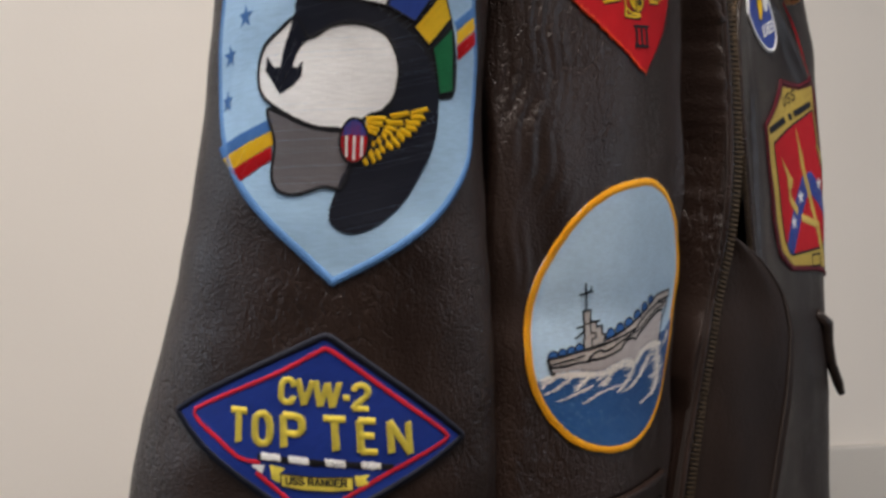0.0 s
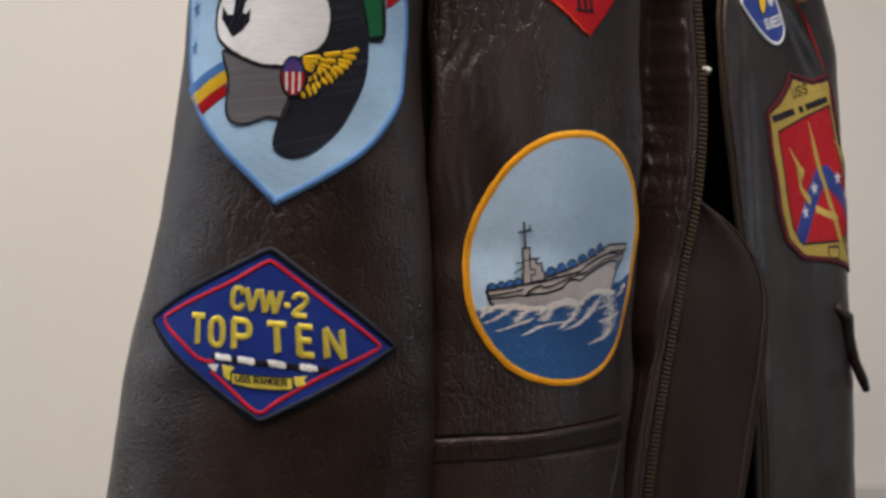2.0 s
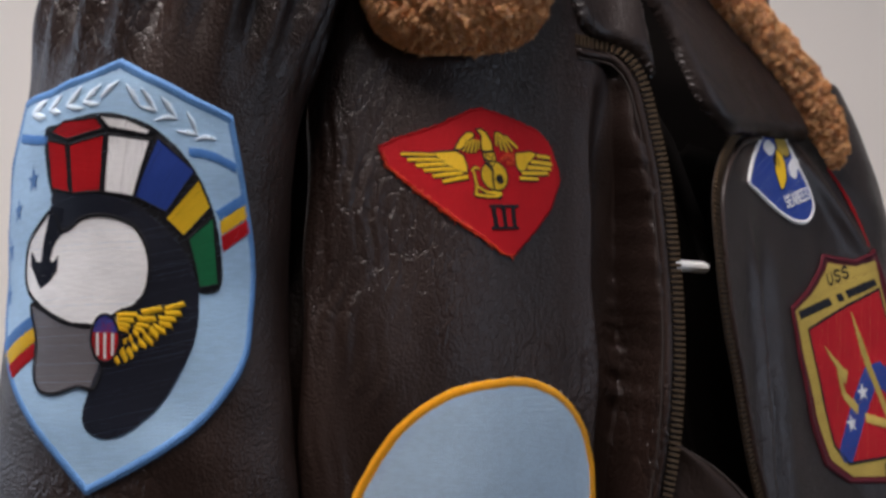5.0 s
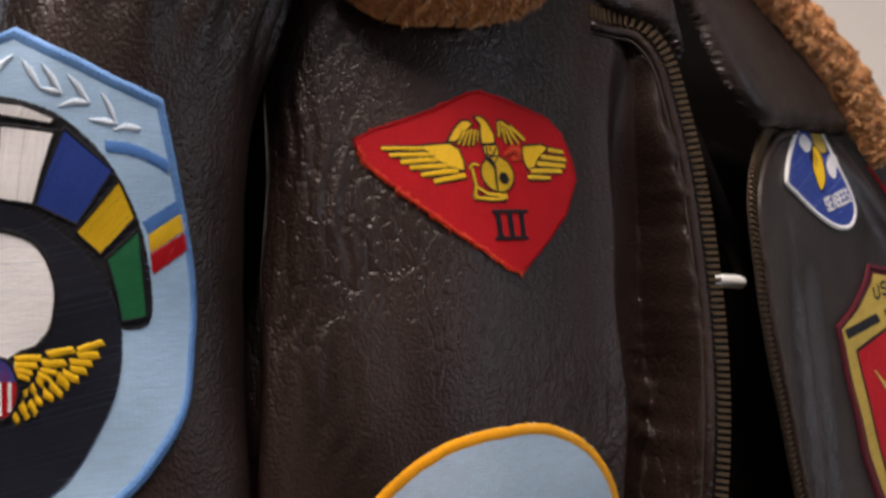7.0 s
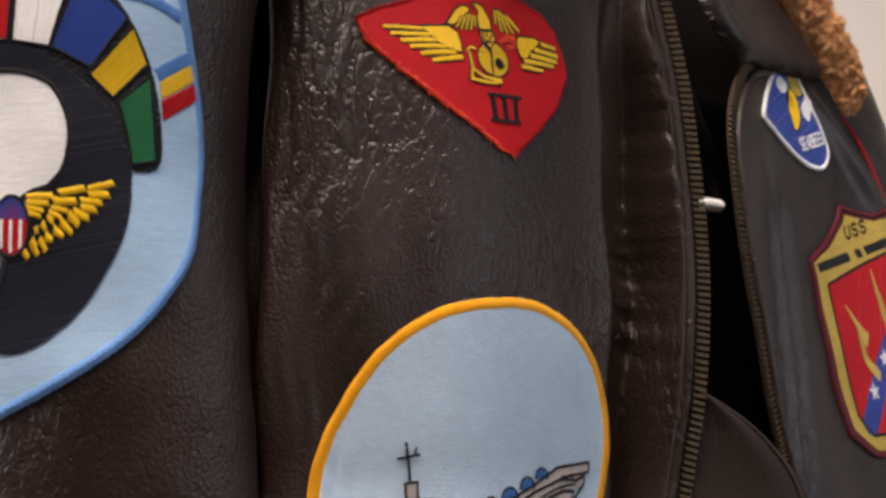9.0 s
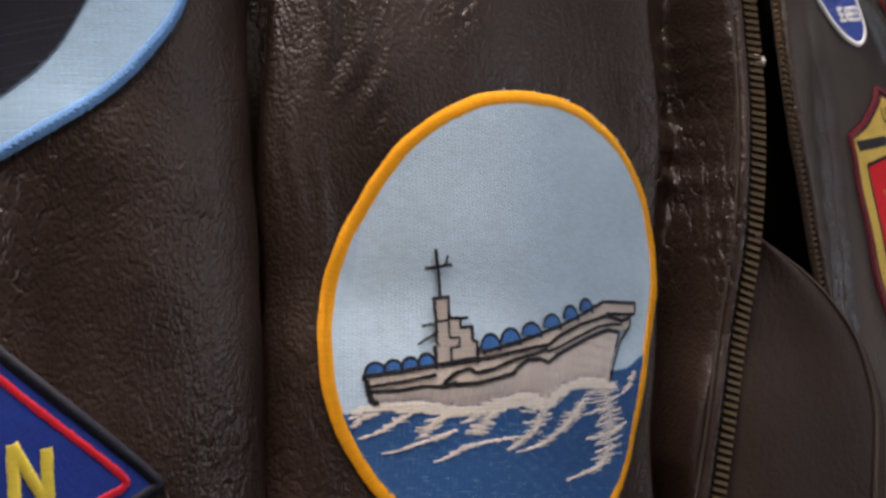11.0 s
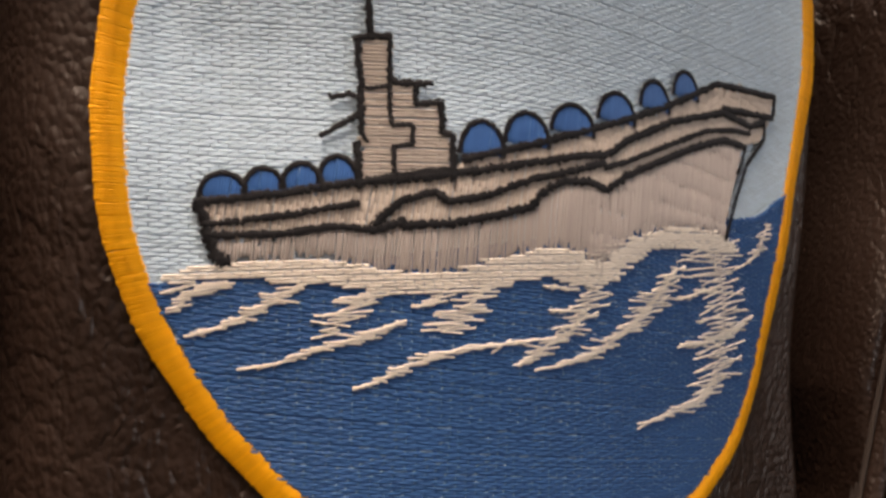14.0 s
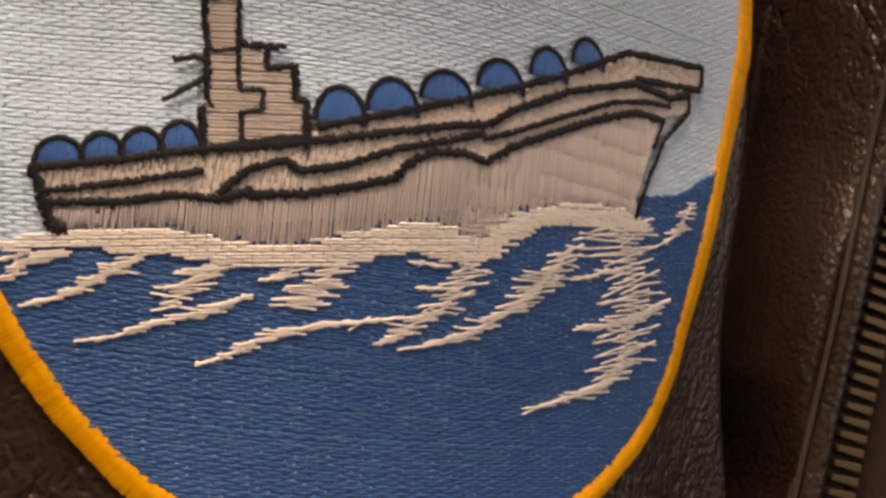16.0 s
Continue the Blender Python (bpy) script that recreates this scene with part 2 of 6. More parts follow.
def sleeve(u, v, h=0.0):
    """Right sleeve: u round it (0.07 m to the radian, 0 to the front), v the height."""
    u, v = np.asarray(u, float), np.asarray(v, float)
    q = u / .07
    z = (1.02, 1.12, 1.20, 1.28, 1.36, 1.44, 1.52, 1.60)
    cx = spline(z, (-.072, -.064, -.056, -.049, -.044, -.034, -.012, .04), v)
    a = spline(z, (.092, .086, .080, .070, .061, .058, .060, .05), v)
    front_y = spline(z, (.505, .500, .491, .481, .466, .450, .452, .48), v)
    b = spline(z, (.045, .043, .041, .041, .043, .045, .05, .04), v)
    a = a * (1 + 0.13 * np.clip((1.36 - v) / 0.14, 0, 1) * np.clip((-q - 0.9) / 0.7, 0, 1) ** 1.5)
    n = np.hypot(np.sin(q) / a, np.cos(q) / b)
    return np.stack([cx + a * np.sin(q) + h * np.sin(q) / a / n, front_y + b - b * np.cos(q) - h * np.cos(q) / b / n, v + 0 * q], -1)


# ---- building tools ----
def part(name, mesh, mat, parent=None, label="", smooth=True):
    """One mesh object, under its thing or part."""
    if isinstance(mesh, bmesh.types.BMesh):
        me = bpy.data.meshes.new(name)
        mesh.to_mesh(me)
        mesh.free()
        mesh = me
    mesh.materials.append(mat)
    if smooth:
        mesh.polygons.foreach_set("use_smooth", [True] * len(mesh.polygons))
    ob = new(name, mesh)
    if parent is not None:
        ob.parent = parent
    return tagged(ob, label=label)


def mesh_of(verts, faces):
    me = bpy.data.meshes.new("mesh")
    me.from_pydata([tuple(v) for v in np.asarray(verts, float)], [], [tuple(int(i) for i in f) for f in faces])
    me.update()
    return me


def quads(rows, cols, start=0, wrap=False):
    i, j = np.meshgrid(np.arange(rows - 1), np.arange(cols if wrap else cols - 1), indexing="ij")
    k = (j + 1) % cols
    return np.stack([i * cols + j, i * cols + k, (i + 1) * cols + k, (i + 1) * cols + j], -1).reshape(-1, 4) + start


def sheet(fn, lo, hi, vs, count, thick=0.0022):
    """Leather of a given thickness between two edges u = lo(v) and u = hi(v), over the heights vs."""
    vs = np.asarray(vs, float)
    k = np.linspace(0, 1, count)
    U = lo(vs)[:, None] * (1 - k) + hi(vs)[:, None] * k
    V = vs[:, None] + 0 * U
    top, back = fn(U, V, 0.0).reshape(-1, 3), fn(U, V, -thick).reshape(-1, 3)
    n, (r, c) = len(top), U.shape
    f = [quads(r, c), quads(r, c, n)[:, ::-1]]
    for edge in (np.arange(c), np.arange(c) + (r - 1) * c, np.arange(r) * c, np.arange(r) * c + c - 1):
        f.append(np.stack([edge[:-1], edge[1:], edge[1:] + n, edge[:-1] + n], -1))
    return mesh_of(np.concatenate([top, back]), np.concatenate(f))


def tube(points, radius, sides=10, taper=None):
    """A round bar along a path."""
    p = np.asarray(points, float)
    d = np.gradient(p, axis=0)
    d /= np.linalg.norm(d, axis=1)[:, None]
    up = np.array([0.31, 0.2, 0.93])
    a = np.cross(d, up)
    a /= np.linalg.norm(a, axis=1)[:, None]
    b = np.cross(d, a)
    q = np.linspace(0, 2 * np.pi, sides, endpoint=False)
    r = radius * (np.ones(len(p)) if taper is None else np.asarray(taper, float))
    ring = p[:, None] + r[:, None, None] * (a[:, None] * np.cos(q)[None, :, None] + b[:, None] * np.sin(q)[None, :, None])
    f = [tuple(x) for x in quads(len(p), sides, 0, True)] + [tuple(range(sides))[::-1], tuple(range((len(p) - 1) * sides, len(p) * sides))]
    return mesh_of(ring.reshape(-1, 3), f)


def box(x0, y0, z0, x1, y1, z1, bevel=0.0):
    bm = bmesh.new()
    bmesh.ops.create_cube(bm, size=1)
    for v in bm.verts:
        v.co = Vector(((x0 + x1) / 2 + v.co.x * (x1 - x0), (y0 + y1) / 2 + v.co.y * (y1 - y0), (z0 + z1) / 2 + v.co.z * (z1 - z0)))
    if bevel:
        bmesh.ops.bevel(bm, geom=bm.edges[:], offset=bevel, segments=2, affect="EDGES", profile=0.6)
    return bm


# ---- embroidery: every stitch is a small raised strand ----
rng = np.random.default_rng(7)


def outline(points, step=1.0, sharp=False, closed=True):
    """Even steps along a smooth (or straight-sided) line through the points."""
    p = np.asarray(points, float)
    if closed:
        p = np.concatenate([p, p[:1]])
    if not sharp:
        n = len(p)
        k = np.linspace(0, n - 1, n * 12)
        if closed:
            e = np.concatenate([p[-4:-1], p, p[1:4]])
            p = np.stack([spline(np.arange(len(e)) - 3, e[:, i], k) for i in (0, 1)], -1)
        else:
            p = np.stack([spline(np.arange(n), p[:, i], k) for i in (0, 1)], -1)
    s = np.concatenate(([0], np.cumsum(np.linalg.norm(np.diff(p, axis=0), axis=1))))
    k = np.linspace(0, s[-1], max(3, int(s[-1] / step) + 1))
    q = np.stack([np.interp(k, s, p[:, i]) for i in (0, 1)], -1)
    return q[:-1] if closed else q


def rounded(points, radius):
    """A polygon with its corners rounded."""
    p, out = np.asarray(points, float), []
    for i in range(len(p)):
        a, b, c = p[i - 1], p[i], p[(i + 1) % len(p)]
        u, w = (a - b) / np.linalg.norm(a - b), (c - b) / np.linalg.norm(c - b)
        out += [b + u * radius, b + (u + w) * radius * 0.25, b + w * radius]
    return out


def inset(points, d):
    """A closed line moved inwards by d."""
    p = np.asarray(points, float)
    t = np.roll(p, -1, 0) - np.roll(p, 1, 0)
    n = np.stack([-t[:, 1], t[:, 0]], -1) / (np.linalg.norm(t, axis=1)[:, None] + 1e-9)
    x, y = p[:, 0], p[:, 1]
    ccw = np.sum(x * np.roll(y, -1) - np.roll(x, -1) * y) > 0
    return p + n * (d if ccw else -d)


def ellipse(centre_radii, n=40, lo=0.0, hi=2 * np.pi):
    (cx, cy), (rx, ry) = centre_radii
    q = np.linspace(lo, hi, n, endpoint=hi - lo < 6.28)
    if hi - lo > 6.28:
        q = q[:-1]
    return np.stack([cx + rx * np.cos(q), cy + ry * np.sin(q)], -1)


def star(x, y, r, turn=90):
    return [(x + (r if i % 2 == 0 else 0.4 * r) * math.cos(radians(turn + 36 * i)), y + (r if i % 2 == 0 else 0.4 * r) * math.sin(radians(turn + 36 * i))) for i in range(10)]


def cut_rows(spans, y, length, gap, row, jitter):
    """Splits the spans of one row into stitches, offset like brickwork."""
    out = []
    for a, b in spans:
        if b - a < 0.15:
            continue
        if b - a <= length * 1.4:
            out.append((a, y, b, y))
            continue
        k0 = math.floor(a / length) - 1
        cuts = [a] + [c for c in ((k0 + i + row * 0.5 % 1) * length + rng.normal(0, jitter) for i in range(int((b - a) / length) + 4)) if a + 0.8 < c < b - 0.8] + [b]
        out += [(c, y, d + gap, y) for c, d in zip(cuts, cuts[1:])]
    return out


def fill(points, angle=0.0, pitch=0.4, length=5.0, ragged=0.15, jitter=0.22, gap=0.0):
    """Stitches that fill a closed line, laid at an angle."""
    p = np.asarray(points, float)
    ca, sa = math.cos(radians(angle)), math.sin(radians(angle))
    x, y = p[:, 0] * ca + p[:, 1] * sa, -p[:, 0] * sa + p[:, 1] * ca
    x2, y2, out = np.roll(x, -1), np.roll(y, -1), []
    for row, yy in enumerate(np.arange(y.min() + pitch * 0.5, y.max(), pitch)):
        yy = yy + rng.normal(0, 0.10 * pitch)
        hit = (y <= yy) != (y2 <= yy)
        xs = np.sort(x[hit] + (yy - y[hit]) / (y2[hit] - y[hit]) * (x2[hit] - x[hit]))
        spans = [(a + rng.normal(0, ragged), b + rng.normal(0, ragged)) for a, b in zip(xs[::2], xs[1::2])]
        out += cut_rows(spans, yy, length, gap, row, jitter)
    s = np.array(out).reshape(-1, 4)
    return np.stack([s[:, 0] * ca - s[:, 1] * sa, s[:, 0] * sa + s[:, 1] * ca, s[:, 2] * ca - s[:, 3] * sa, s[:, 2] * sa + s[:, 3] * ca], -1)


def across(line, width, pitch=0.32, ragged=0.12, slant=15, closed=False):
    """Satin stitches across a line; width may be a list along it."""
    q = np.asarray(line, float)
    t = np.roll(q, -1, 0) - np.roll(q, 1, 0) if closed else np.gradient(q, axis=0)
    n = np.stack([-t[:, 1], t[:, 0]], -1) / (np.linalg.norm(t, axis=1)[:, None] + 1e-9)
    ca, sa = math.cos(radians(slant)), math.sin(radians(slant))
    n = np.stack([n[:, 0] * ca - n[:, 1] * sa, n[:, 0] * sa + n[:, 1] * ca], -1)
    w = np.interp(np.linspace(0, 1, len(q)), np.linspace(0, 1, np.size(width)), np.ravel(width)) / 2
    a = q - n * (w * (1 + rng.normal(0, ragged, len(q))))[:, None]
    b = q + n * (w * (1 + rng.normal(0, ragged, len(q))))[:, None]
    return np.concatenate([a, b], 1)


def stroke(points, width, pitch=0.32, sharp=False, closed=False, ragged=0.12, slant=15):
    return across(outline(points, pitch, sharp, closed), width, pitch, ragged, slant, closed)


def spray(points, width, pitch=0.38, angle=8):
    """Foam: short ragged strands along a tapering line, all lying one way."""
    q = outline(points, pitch, closed=False)
    w = np.interp(np.linspace(0, 1, len(q)), np.linspace(0, 1, len(width)), width)
    ca, sa = math.cos(radians(angle)), math.sin(radians(angle))
    l, r = w * rng.uniform(0.1, 1.6, len(q)), w * rng.uniform(0.1, 1.6, len(q))
    drift = rng.normal(0, 0.12, len(q))
    ca, sa = np.cos(radians(angle) + drift), np.sin(radians(angle) + drift)
    return np.stack([q[:, 0] - l * ca, q[:, 1] - l * sa, q[:, 0] + r * ca, q[:, 1] + r * sa], -1)


FLAT = ((0.0, 0.0), (0.12, 1.0), (0.88, 1.0), (1.0, 0.0))
DIP = ((0.0, -0.7), (0.14, 0.8), (0.5, 1.0), (0.86, 0.8), (1.0, -0.7))
ARCH = ((0.0, -0.6), (0.15, 0.55), (0.5, 1.0), (0.85, 0.55), (1.0, -0.6))


class Cloth:
    """A patch on a leather surface: millimetres from its middle, turned into places."""

    def __init__(self, fn, u, v):
        self.fn, self.u, self.v = fn, u, v

    def at(self, xy, h):
        xy = np.asarray(xy, float)
        return self.fn(self.u + xy[..., 0] / 1000, self.v + xy[..., 1] / 1000, np.asarray(h) / 1000)

    def strands(self, segs, level, width=0.42, height=0.16, profile=FLAT):
        s = np.asarray(segs, float).reshape(-1, 4)
        a, b = s[:, :2], s[:, 2:]
        d = b - a
        n = np.stack([-d[:, 1], d[:, 0]], -1) / (np.linalg.norm(d, axis=1)[:, None] + 1e-9)
        tt = np.array([p[0] for p in profile])
        hh = np.array([p[1] for p in profile])
        c = a[:, None] + d[:, None] * tt[None, :, None]
        lift = rng.normal(0, 0.018, len(s))[:, None]
        side_w = n[:, None] * width / 2
        xy = np.stack([c - side_w, c, c + side_w], 2)
        low, ridge = level - min(0.08, 0.6 * height) + 0 * lift + height * np.minimum(hh, 0)[None], level + lift + height * hh[None]
        h = np.stack([low, ridge, low], 2)
        v = self.at(xy, h).reshape(-1, 3)
        m = len(tt)
        base = np.concatenate([np.array([[i * 3 + j, i * 3 + j + 1, i * 3 + j + 4, i * 3 + j + 3] for j in (0, 1)]) for i in range(m - 1)])
        f = (base[None] + (np.arange(len(s)) * m * 3)[:, None, None]).reshape(-1, 4)
        return mesh_of(v, f)

    def backing(self, points, level, cell=5.0):
        """The cloth under the stitches, with its cut edge."""
        p = np.asarray(points, float)
        bm = bmesh.new()
        face = bm.faces.new([bm.verts.new((x, y, 0)) for x, y in p])
        bmesh.ops.triangulate(bm, faces=[face])
        for axis, (lo, hi) in enumerate(((p[:, 0].min(), p[:, 0].max()), (p[:, 1].min(), p[:, 1].max()))):
            for c in np.arange(lo + cell, hi, cell):
                no = (1, 0, 0) if axis == 0 else (0, 1, 0)
                bmesh.ops.bisect_plane(bm, geom=bm.verts[:] + bm.edges[:] + bm.faces[:], plane_co=(c, c, 0), plane_no=no)
        rim = [e for e in bm.edges if len(e.link_faces) == 1]
        made = bmesh.ops.extrude_edge_only(bm, edges=rim)["geom"]
        low = {v for v in made if isinstance(v, bmesh.types.BMVert)}
        xy = np.array([v.co[:2] for v in bm.verts])
        hs = np.array([-0.4 if v in low else level for v in bm.verts])
        for v, co in zip(bm.verts, self.at(xy, hs)):
            v.co = co
        return bm


GLYPHS = {
    "T": [[(0, 1), (1, 1)], [(.5, 1), (.5, 0)]],
    "O": [[(.5, 1), (.12, .9), (0, .7), (0, .3), (.12, .1), (.5, 0), (.88, .1), (1, .3), (1, .7), (.88, .9), (.5, 1)]],
    "P": [[(0, 0), (0, 1)], [(0, 1), (.7, 1), (1, .88), (1, .56), (.7, .44), (0, .44)]],
    "E": [[(1, 1), (0, 1)], [(0, 1), (0, 0)], [(0, 0), (1, 0)], [(0, .52), (.85, .52)]],
    "N": [[(0, 0), (0, 1)], [(0, 1), (1, 0)], [(1, 0), (1, 1)]],
    "C": [[(1, .72), (.9, .92), (.5, 1), (.12, .9), (0, .7), (0, .3), (.12, .1), (.5, 0), (.9, .08), (1, .28)]],
    "V": [[(0, 1), (.5, 0)], [(.5, 0), (1, 1)]],
    "W": [[(0, 1), (.25, 0)], [(.25, 0), (.5, .95)], [(.5, .95), (.75, 0)], [(.75, 0), (1, 1)]],
    "-": [[(0, .42), (1, .42)]],
    "2": [[(0, .74), (.12, .93), (.5, 1), (.88, .92), (1, .74), (.9, .55), (.1, .14), (0, 0)], [(0, 0), (1, 0)]],
    "U": [[(0, 1), (0, .25), (.2, .03), (.5, 0), (.8, .03), (1, .25), (1, 1)]],
    "S": [[(1, .82), (.7, 1), (.3, 1), (0, .82), (.1, .6), (.9, .42), (1, .2), (.7, 0), (.3, 0), (0, .18)]],
    "R": [[(0, 0), (0, 1)], [(0, 1), (.7, 1), (1, .88), (1, .6), (.7, .48), (0, .48)], [(.5, .48), (1, 0)]],
    "A": [[(0, 0), (.5, 1)], [(.5, 1), (1, 0)], [(.2, .35), (.8, .35)]],
    "G": [[(1, .75), (.8, .96), (.45, 1), (.1, .85), (0, .5), (.1, .15), (.45, 0), (.85, .06), (1, .25), (1, .46), (.6, .46)]],
    "B": [[(0, 0), (0, 1)], [(0, 1), (.7, 1), (.95, .86), (.9, .62), (.65, .53), (0, .53)], [(.65, .53), (1, .38), (1, .14), (.7, 0), (0, 0)]],
}


def block_letters(text, spans, base, end, top, width, pitch=0.36):
    """Satin-stitched block capitals; spans give the start and end of each letter along the foot line, from 0 to 1."""
    base, end, top = (np.asarray(q, float) for q in (base, end, top))
    segs = []
    for glyph, (a, b) in zip(text, spans):
        for line in GLYPHS[glyph]:
            p = np.array([base + (end - base) * (a + (b - a) * x) + (top - base) * y for x, y in line])
            segs.append(stroke(p, width, pitch, True, slant=8, ragged=0.06))
    return np.concatenate(segs)


# ---- the shape of the jacket ----
def bell(x, middle, spread):
    return np.exp(-((x - middle) / spread) ** 2)


def creases(u, v, seed):
    """Soft dents of hanging leather, some millimetres long."""
    q = 0.0
    for i in range(5):
        a, b, c = 38 + 31 * i, 9 + 7 * ((i * 5 + seed) % 4), seed * 1.7 + i * 2.3
        q = q + np.sin(a * u + 5 * np.sin(b * v + c) + c * 3) * np.sin(b * 1.9 * v + c) / (1.5 + i)
    return 0.0006 * q


def ease(x, a, b):
    k = np.clip((x - a) / (b - a), 0, 1)
    return k * k * (3 - 2 * k)


def front_cloth(u, v, h=0.0):
    w = u + 0.0022 * np.sin(31 * v + 1.0) + 0.0012 * np.sin(83 * v)
    edge = spline(EDGE_V, EDGE_U, np.clip(v, 1.0, 1.497))
    brink = np.minimum(0.0835, edge - 0.0195)
    rise = np.maximum(edge - 0.0140, brink + 0.0100)
    fold = -0.030 * ease(w, brink, brink + 0.0125) * (1 - ease(w, rise, rise + 0.0090)) / (1 + np.exp((v - 1.452) * 38)) + (0.0010 * np.sin(190 * v + 3 * np.sin(61 * v) + 120 * u) + 0.0007 * np.sin(640 * v + 3 * np.sin(83 * v) + 260 * u)) * bell(u, 0.117, 0.009)
    drape = 0.0012 * np.sin(150 * u + 3 * np.sin(14 * v)) * bell(u, -0.05, 0.03)
    drape = drape + 0.0008 * np.sin(820 * u - 110 * v + 2.4 * np.sin(47 * v + 70 * u) + 1.6 * np.sin(140 * v)) * (0.55 + 0.45 * np.sin(95 * v + 160 * u)) * bell(u, -0.047, 0.019) * bell(v, 1.38, 0.085)
    gap = -0.022 * ease(-w, 0.064, 0.086) * (1 - ease(-w, 0.092, 0.112))
    return front(u, v, h + fold + drape + gap + creases(u, v, 1) * (1 - 0.8 * bell(u, 0.015, 0.06)))


def side_cloth(u, v, h=0.0):
    fold = (0.004 * bell(u, -0.076, 0.006) - 0.007 * bell(u, -0.058, 0.010)) / (1 + np.exp((v - 1.415) * 90)) + 0.006 * bell(u + 0.9 * (v - 1.47), 0.028, 0.010) * bell(v, 1.46, 0.035)
    return side(u, v, h + fold + creases(u, v, 2))


def sleeve_cloth(u, v, h=0.0):
    folds = (0.0042 * np.sin(265 * u + 9 * (v - 1.5)) + 0.003 * np.sin(120 * u + 2)) / (1 + np.exp((1.462 - v) * 120))
    return sleeve(u, v, h + folds + creases(u, v, 3))


EDGE_V = (1.00, 1.10, 1.165, 1.208, 1.240, 1.2726, 1.3055, 1.340, 1.370, 1.405, 1.438, 1.463, 1.485, 1.497)
EDGE_U = (.073, .0875, .0958, .1036, .1102, .1168, .1240, .1274, .1276, .1250, .1208, .1150, .1083, .099)
EDGE_LV = (1.00, 1.10, 1.19, 1.22, 1.26, 1.30, 1.34, 1.37, 1.40, 1.44, 1.464, 1.486, 1.496)
EDGE_LU = (-.055, -.060, -.064, -.070, -.081, -.0945, -.103, -.110, -.1130, -.1110, -.100, -.0755, -.050)


def right_edge(v):
    return spline(EDGE_V, EDGE_U, np.minimum(v, 1.497)) - 0.0022


def left_edge(v):
    return spline(EDGE_LV, EDGE_LU, np.minimum(v, 1.496)) + 0.0022


# ---- the place: a painted back wall, and an unseen room darkened to cut bounce light ----
back = part("wall_back", box(-3.2, 0, 0, 3.6, 0.12, 2.62), WALL)
back.matrix_world = pose(0.2, 1.52, 0, 0, 0, 14)
tagged(back, "pale warm-white painted plaster wall", "wall", kind="structure")
low = part("wall_dado", box(0.12, -0.022, 0, 3.6, -0.0025, 0.985, 0.004), WALL_LOW)
low.matrix_world = pose(0.2, 1.52, 0, 0, 0, 14)
tagged(low, "greyish beige painted lower wall panel with a flat cap", "wall panel", kind="structure")
tagged(part("wall_front", box(-2.4, -2.52, 0, 2.9, -2.4, 2.62), WALL_UNSEEN, smooth=False), "unseen plaster wall, dark grey to cut bounce light", "wall", kind="structure")
tagged(part("floor", box(-2.6, -2.6, -0.1, 3.0, 2.6, 0), FLOOR), "unseen brown floor boards, kept dark to cut bounce light", "floor", kind="structure")
tagged(part("ceiling", box(-2.6, -2.6, 2.6, 3.0, 2.6, 2.72), CEILING), "unseen ceiling, greyed to cut bounce light", "ceiling", kind="structure")


def window_wall(wall_name, window_name, length, at, m):
    """A wall along x with a real opening, frame and pane; m stands it in its place."""
    bm = bmesh.new()
    for dims in ((0, 0, 0, at - 0.65, 0.12, 2.62), (at + 0.65, 0, 0, length, 0.12, 2.62), (at - 0.65, 0, 0, at + 0.65, 0.12, 0.9), (at - 0.65, 0, 2.2, at + 0.65, 0.12, 2.62)):
        piece = box(*dims)
        me = bpy.data.meshes.new("piece")
        piece.to_mesh(me)
        bm.from_mesh(me)
        piece.free()
    wall = tagged(part(wall_name, bm, WALL_UNSEEN, smooth=False), "unseen wall with a window opening, dark grey to cut bounce light", "wall", kind="structure")
    window = tagged(new(window_name), "white framed window in the plaster wall", "window", kind="structure")
    for dims in ((-0.65, 0.05, 0.9, -0.59, 0.11, 2.2), (0.59, 0.05, 0.9, 0.65, 0.11, 2.2), (-0.59, 0.05, 2.14, 0.59, 0.11, 2.2), (-0.59, 0.05, 0.9, 0.59, 0.11, 0.96)):
        part("window_frame", box(at + dims[0], *dims[1:3], at + dims[3], *dims[4:], 0.004), WHITE_PAINT, window)
    pane = part("pane", box(at - 0.59, 0.08, 0.96, at + 0.59, 0.086, 2.14), GLASS, window)
    pane.visible_shadow = False
    wall.matrix_world = window.matrix_world = m


window_wall("wall_left", "window_1", 4.0, 1.5, pose(-2.2, -2.4 + 1.0, 0, 0, 0, 90))
window_wall("wall_right", "window_2", 4.7, 2.1, pose(2.8, 2.3, 0, 0, 0, -90))
tagged(part("wall_corner", box(-2.32, -2.4, 0, -2.2, -1.4, 2.62), WALL_UNSEEN, smooth=False), "unseen plaster wall, dark grey to cut bounce light", "wall", kind="structure")
for ob in (back, low):
    ob.data.polygons.foreach_set("use_smooth", [False] * len(ob.data.polygons))
lamp = tagged(new("ceiling_light"), "square white ceiling lamp with a glowing diffuser", "ceiling light")
lamp.location = (0.0, -0.2, 2.6)
part("frame", box(-0.5, -0.5, -0.05, 0.5, 0.5, 0, 0.006), WHITE_PAINT, lamp)
part("diffuser", box(-0.47, -0.47, -0.058, 0.47, 0.47, -0.05), DIFFUSER, lamp)

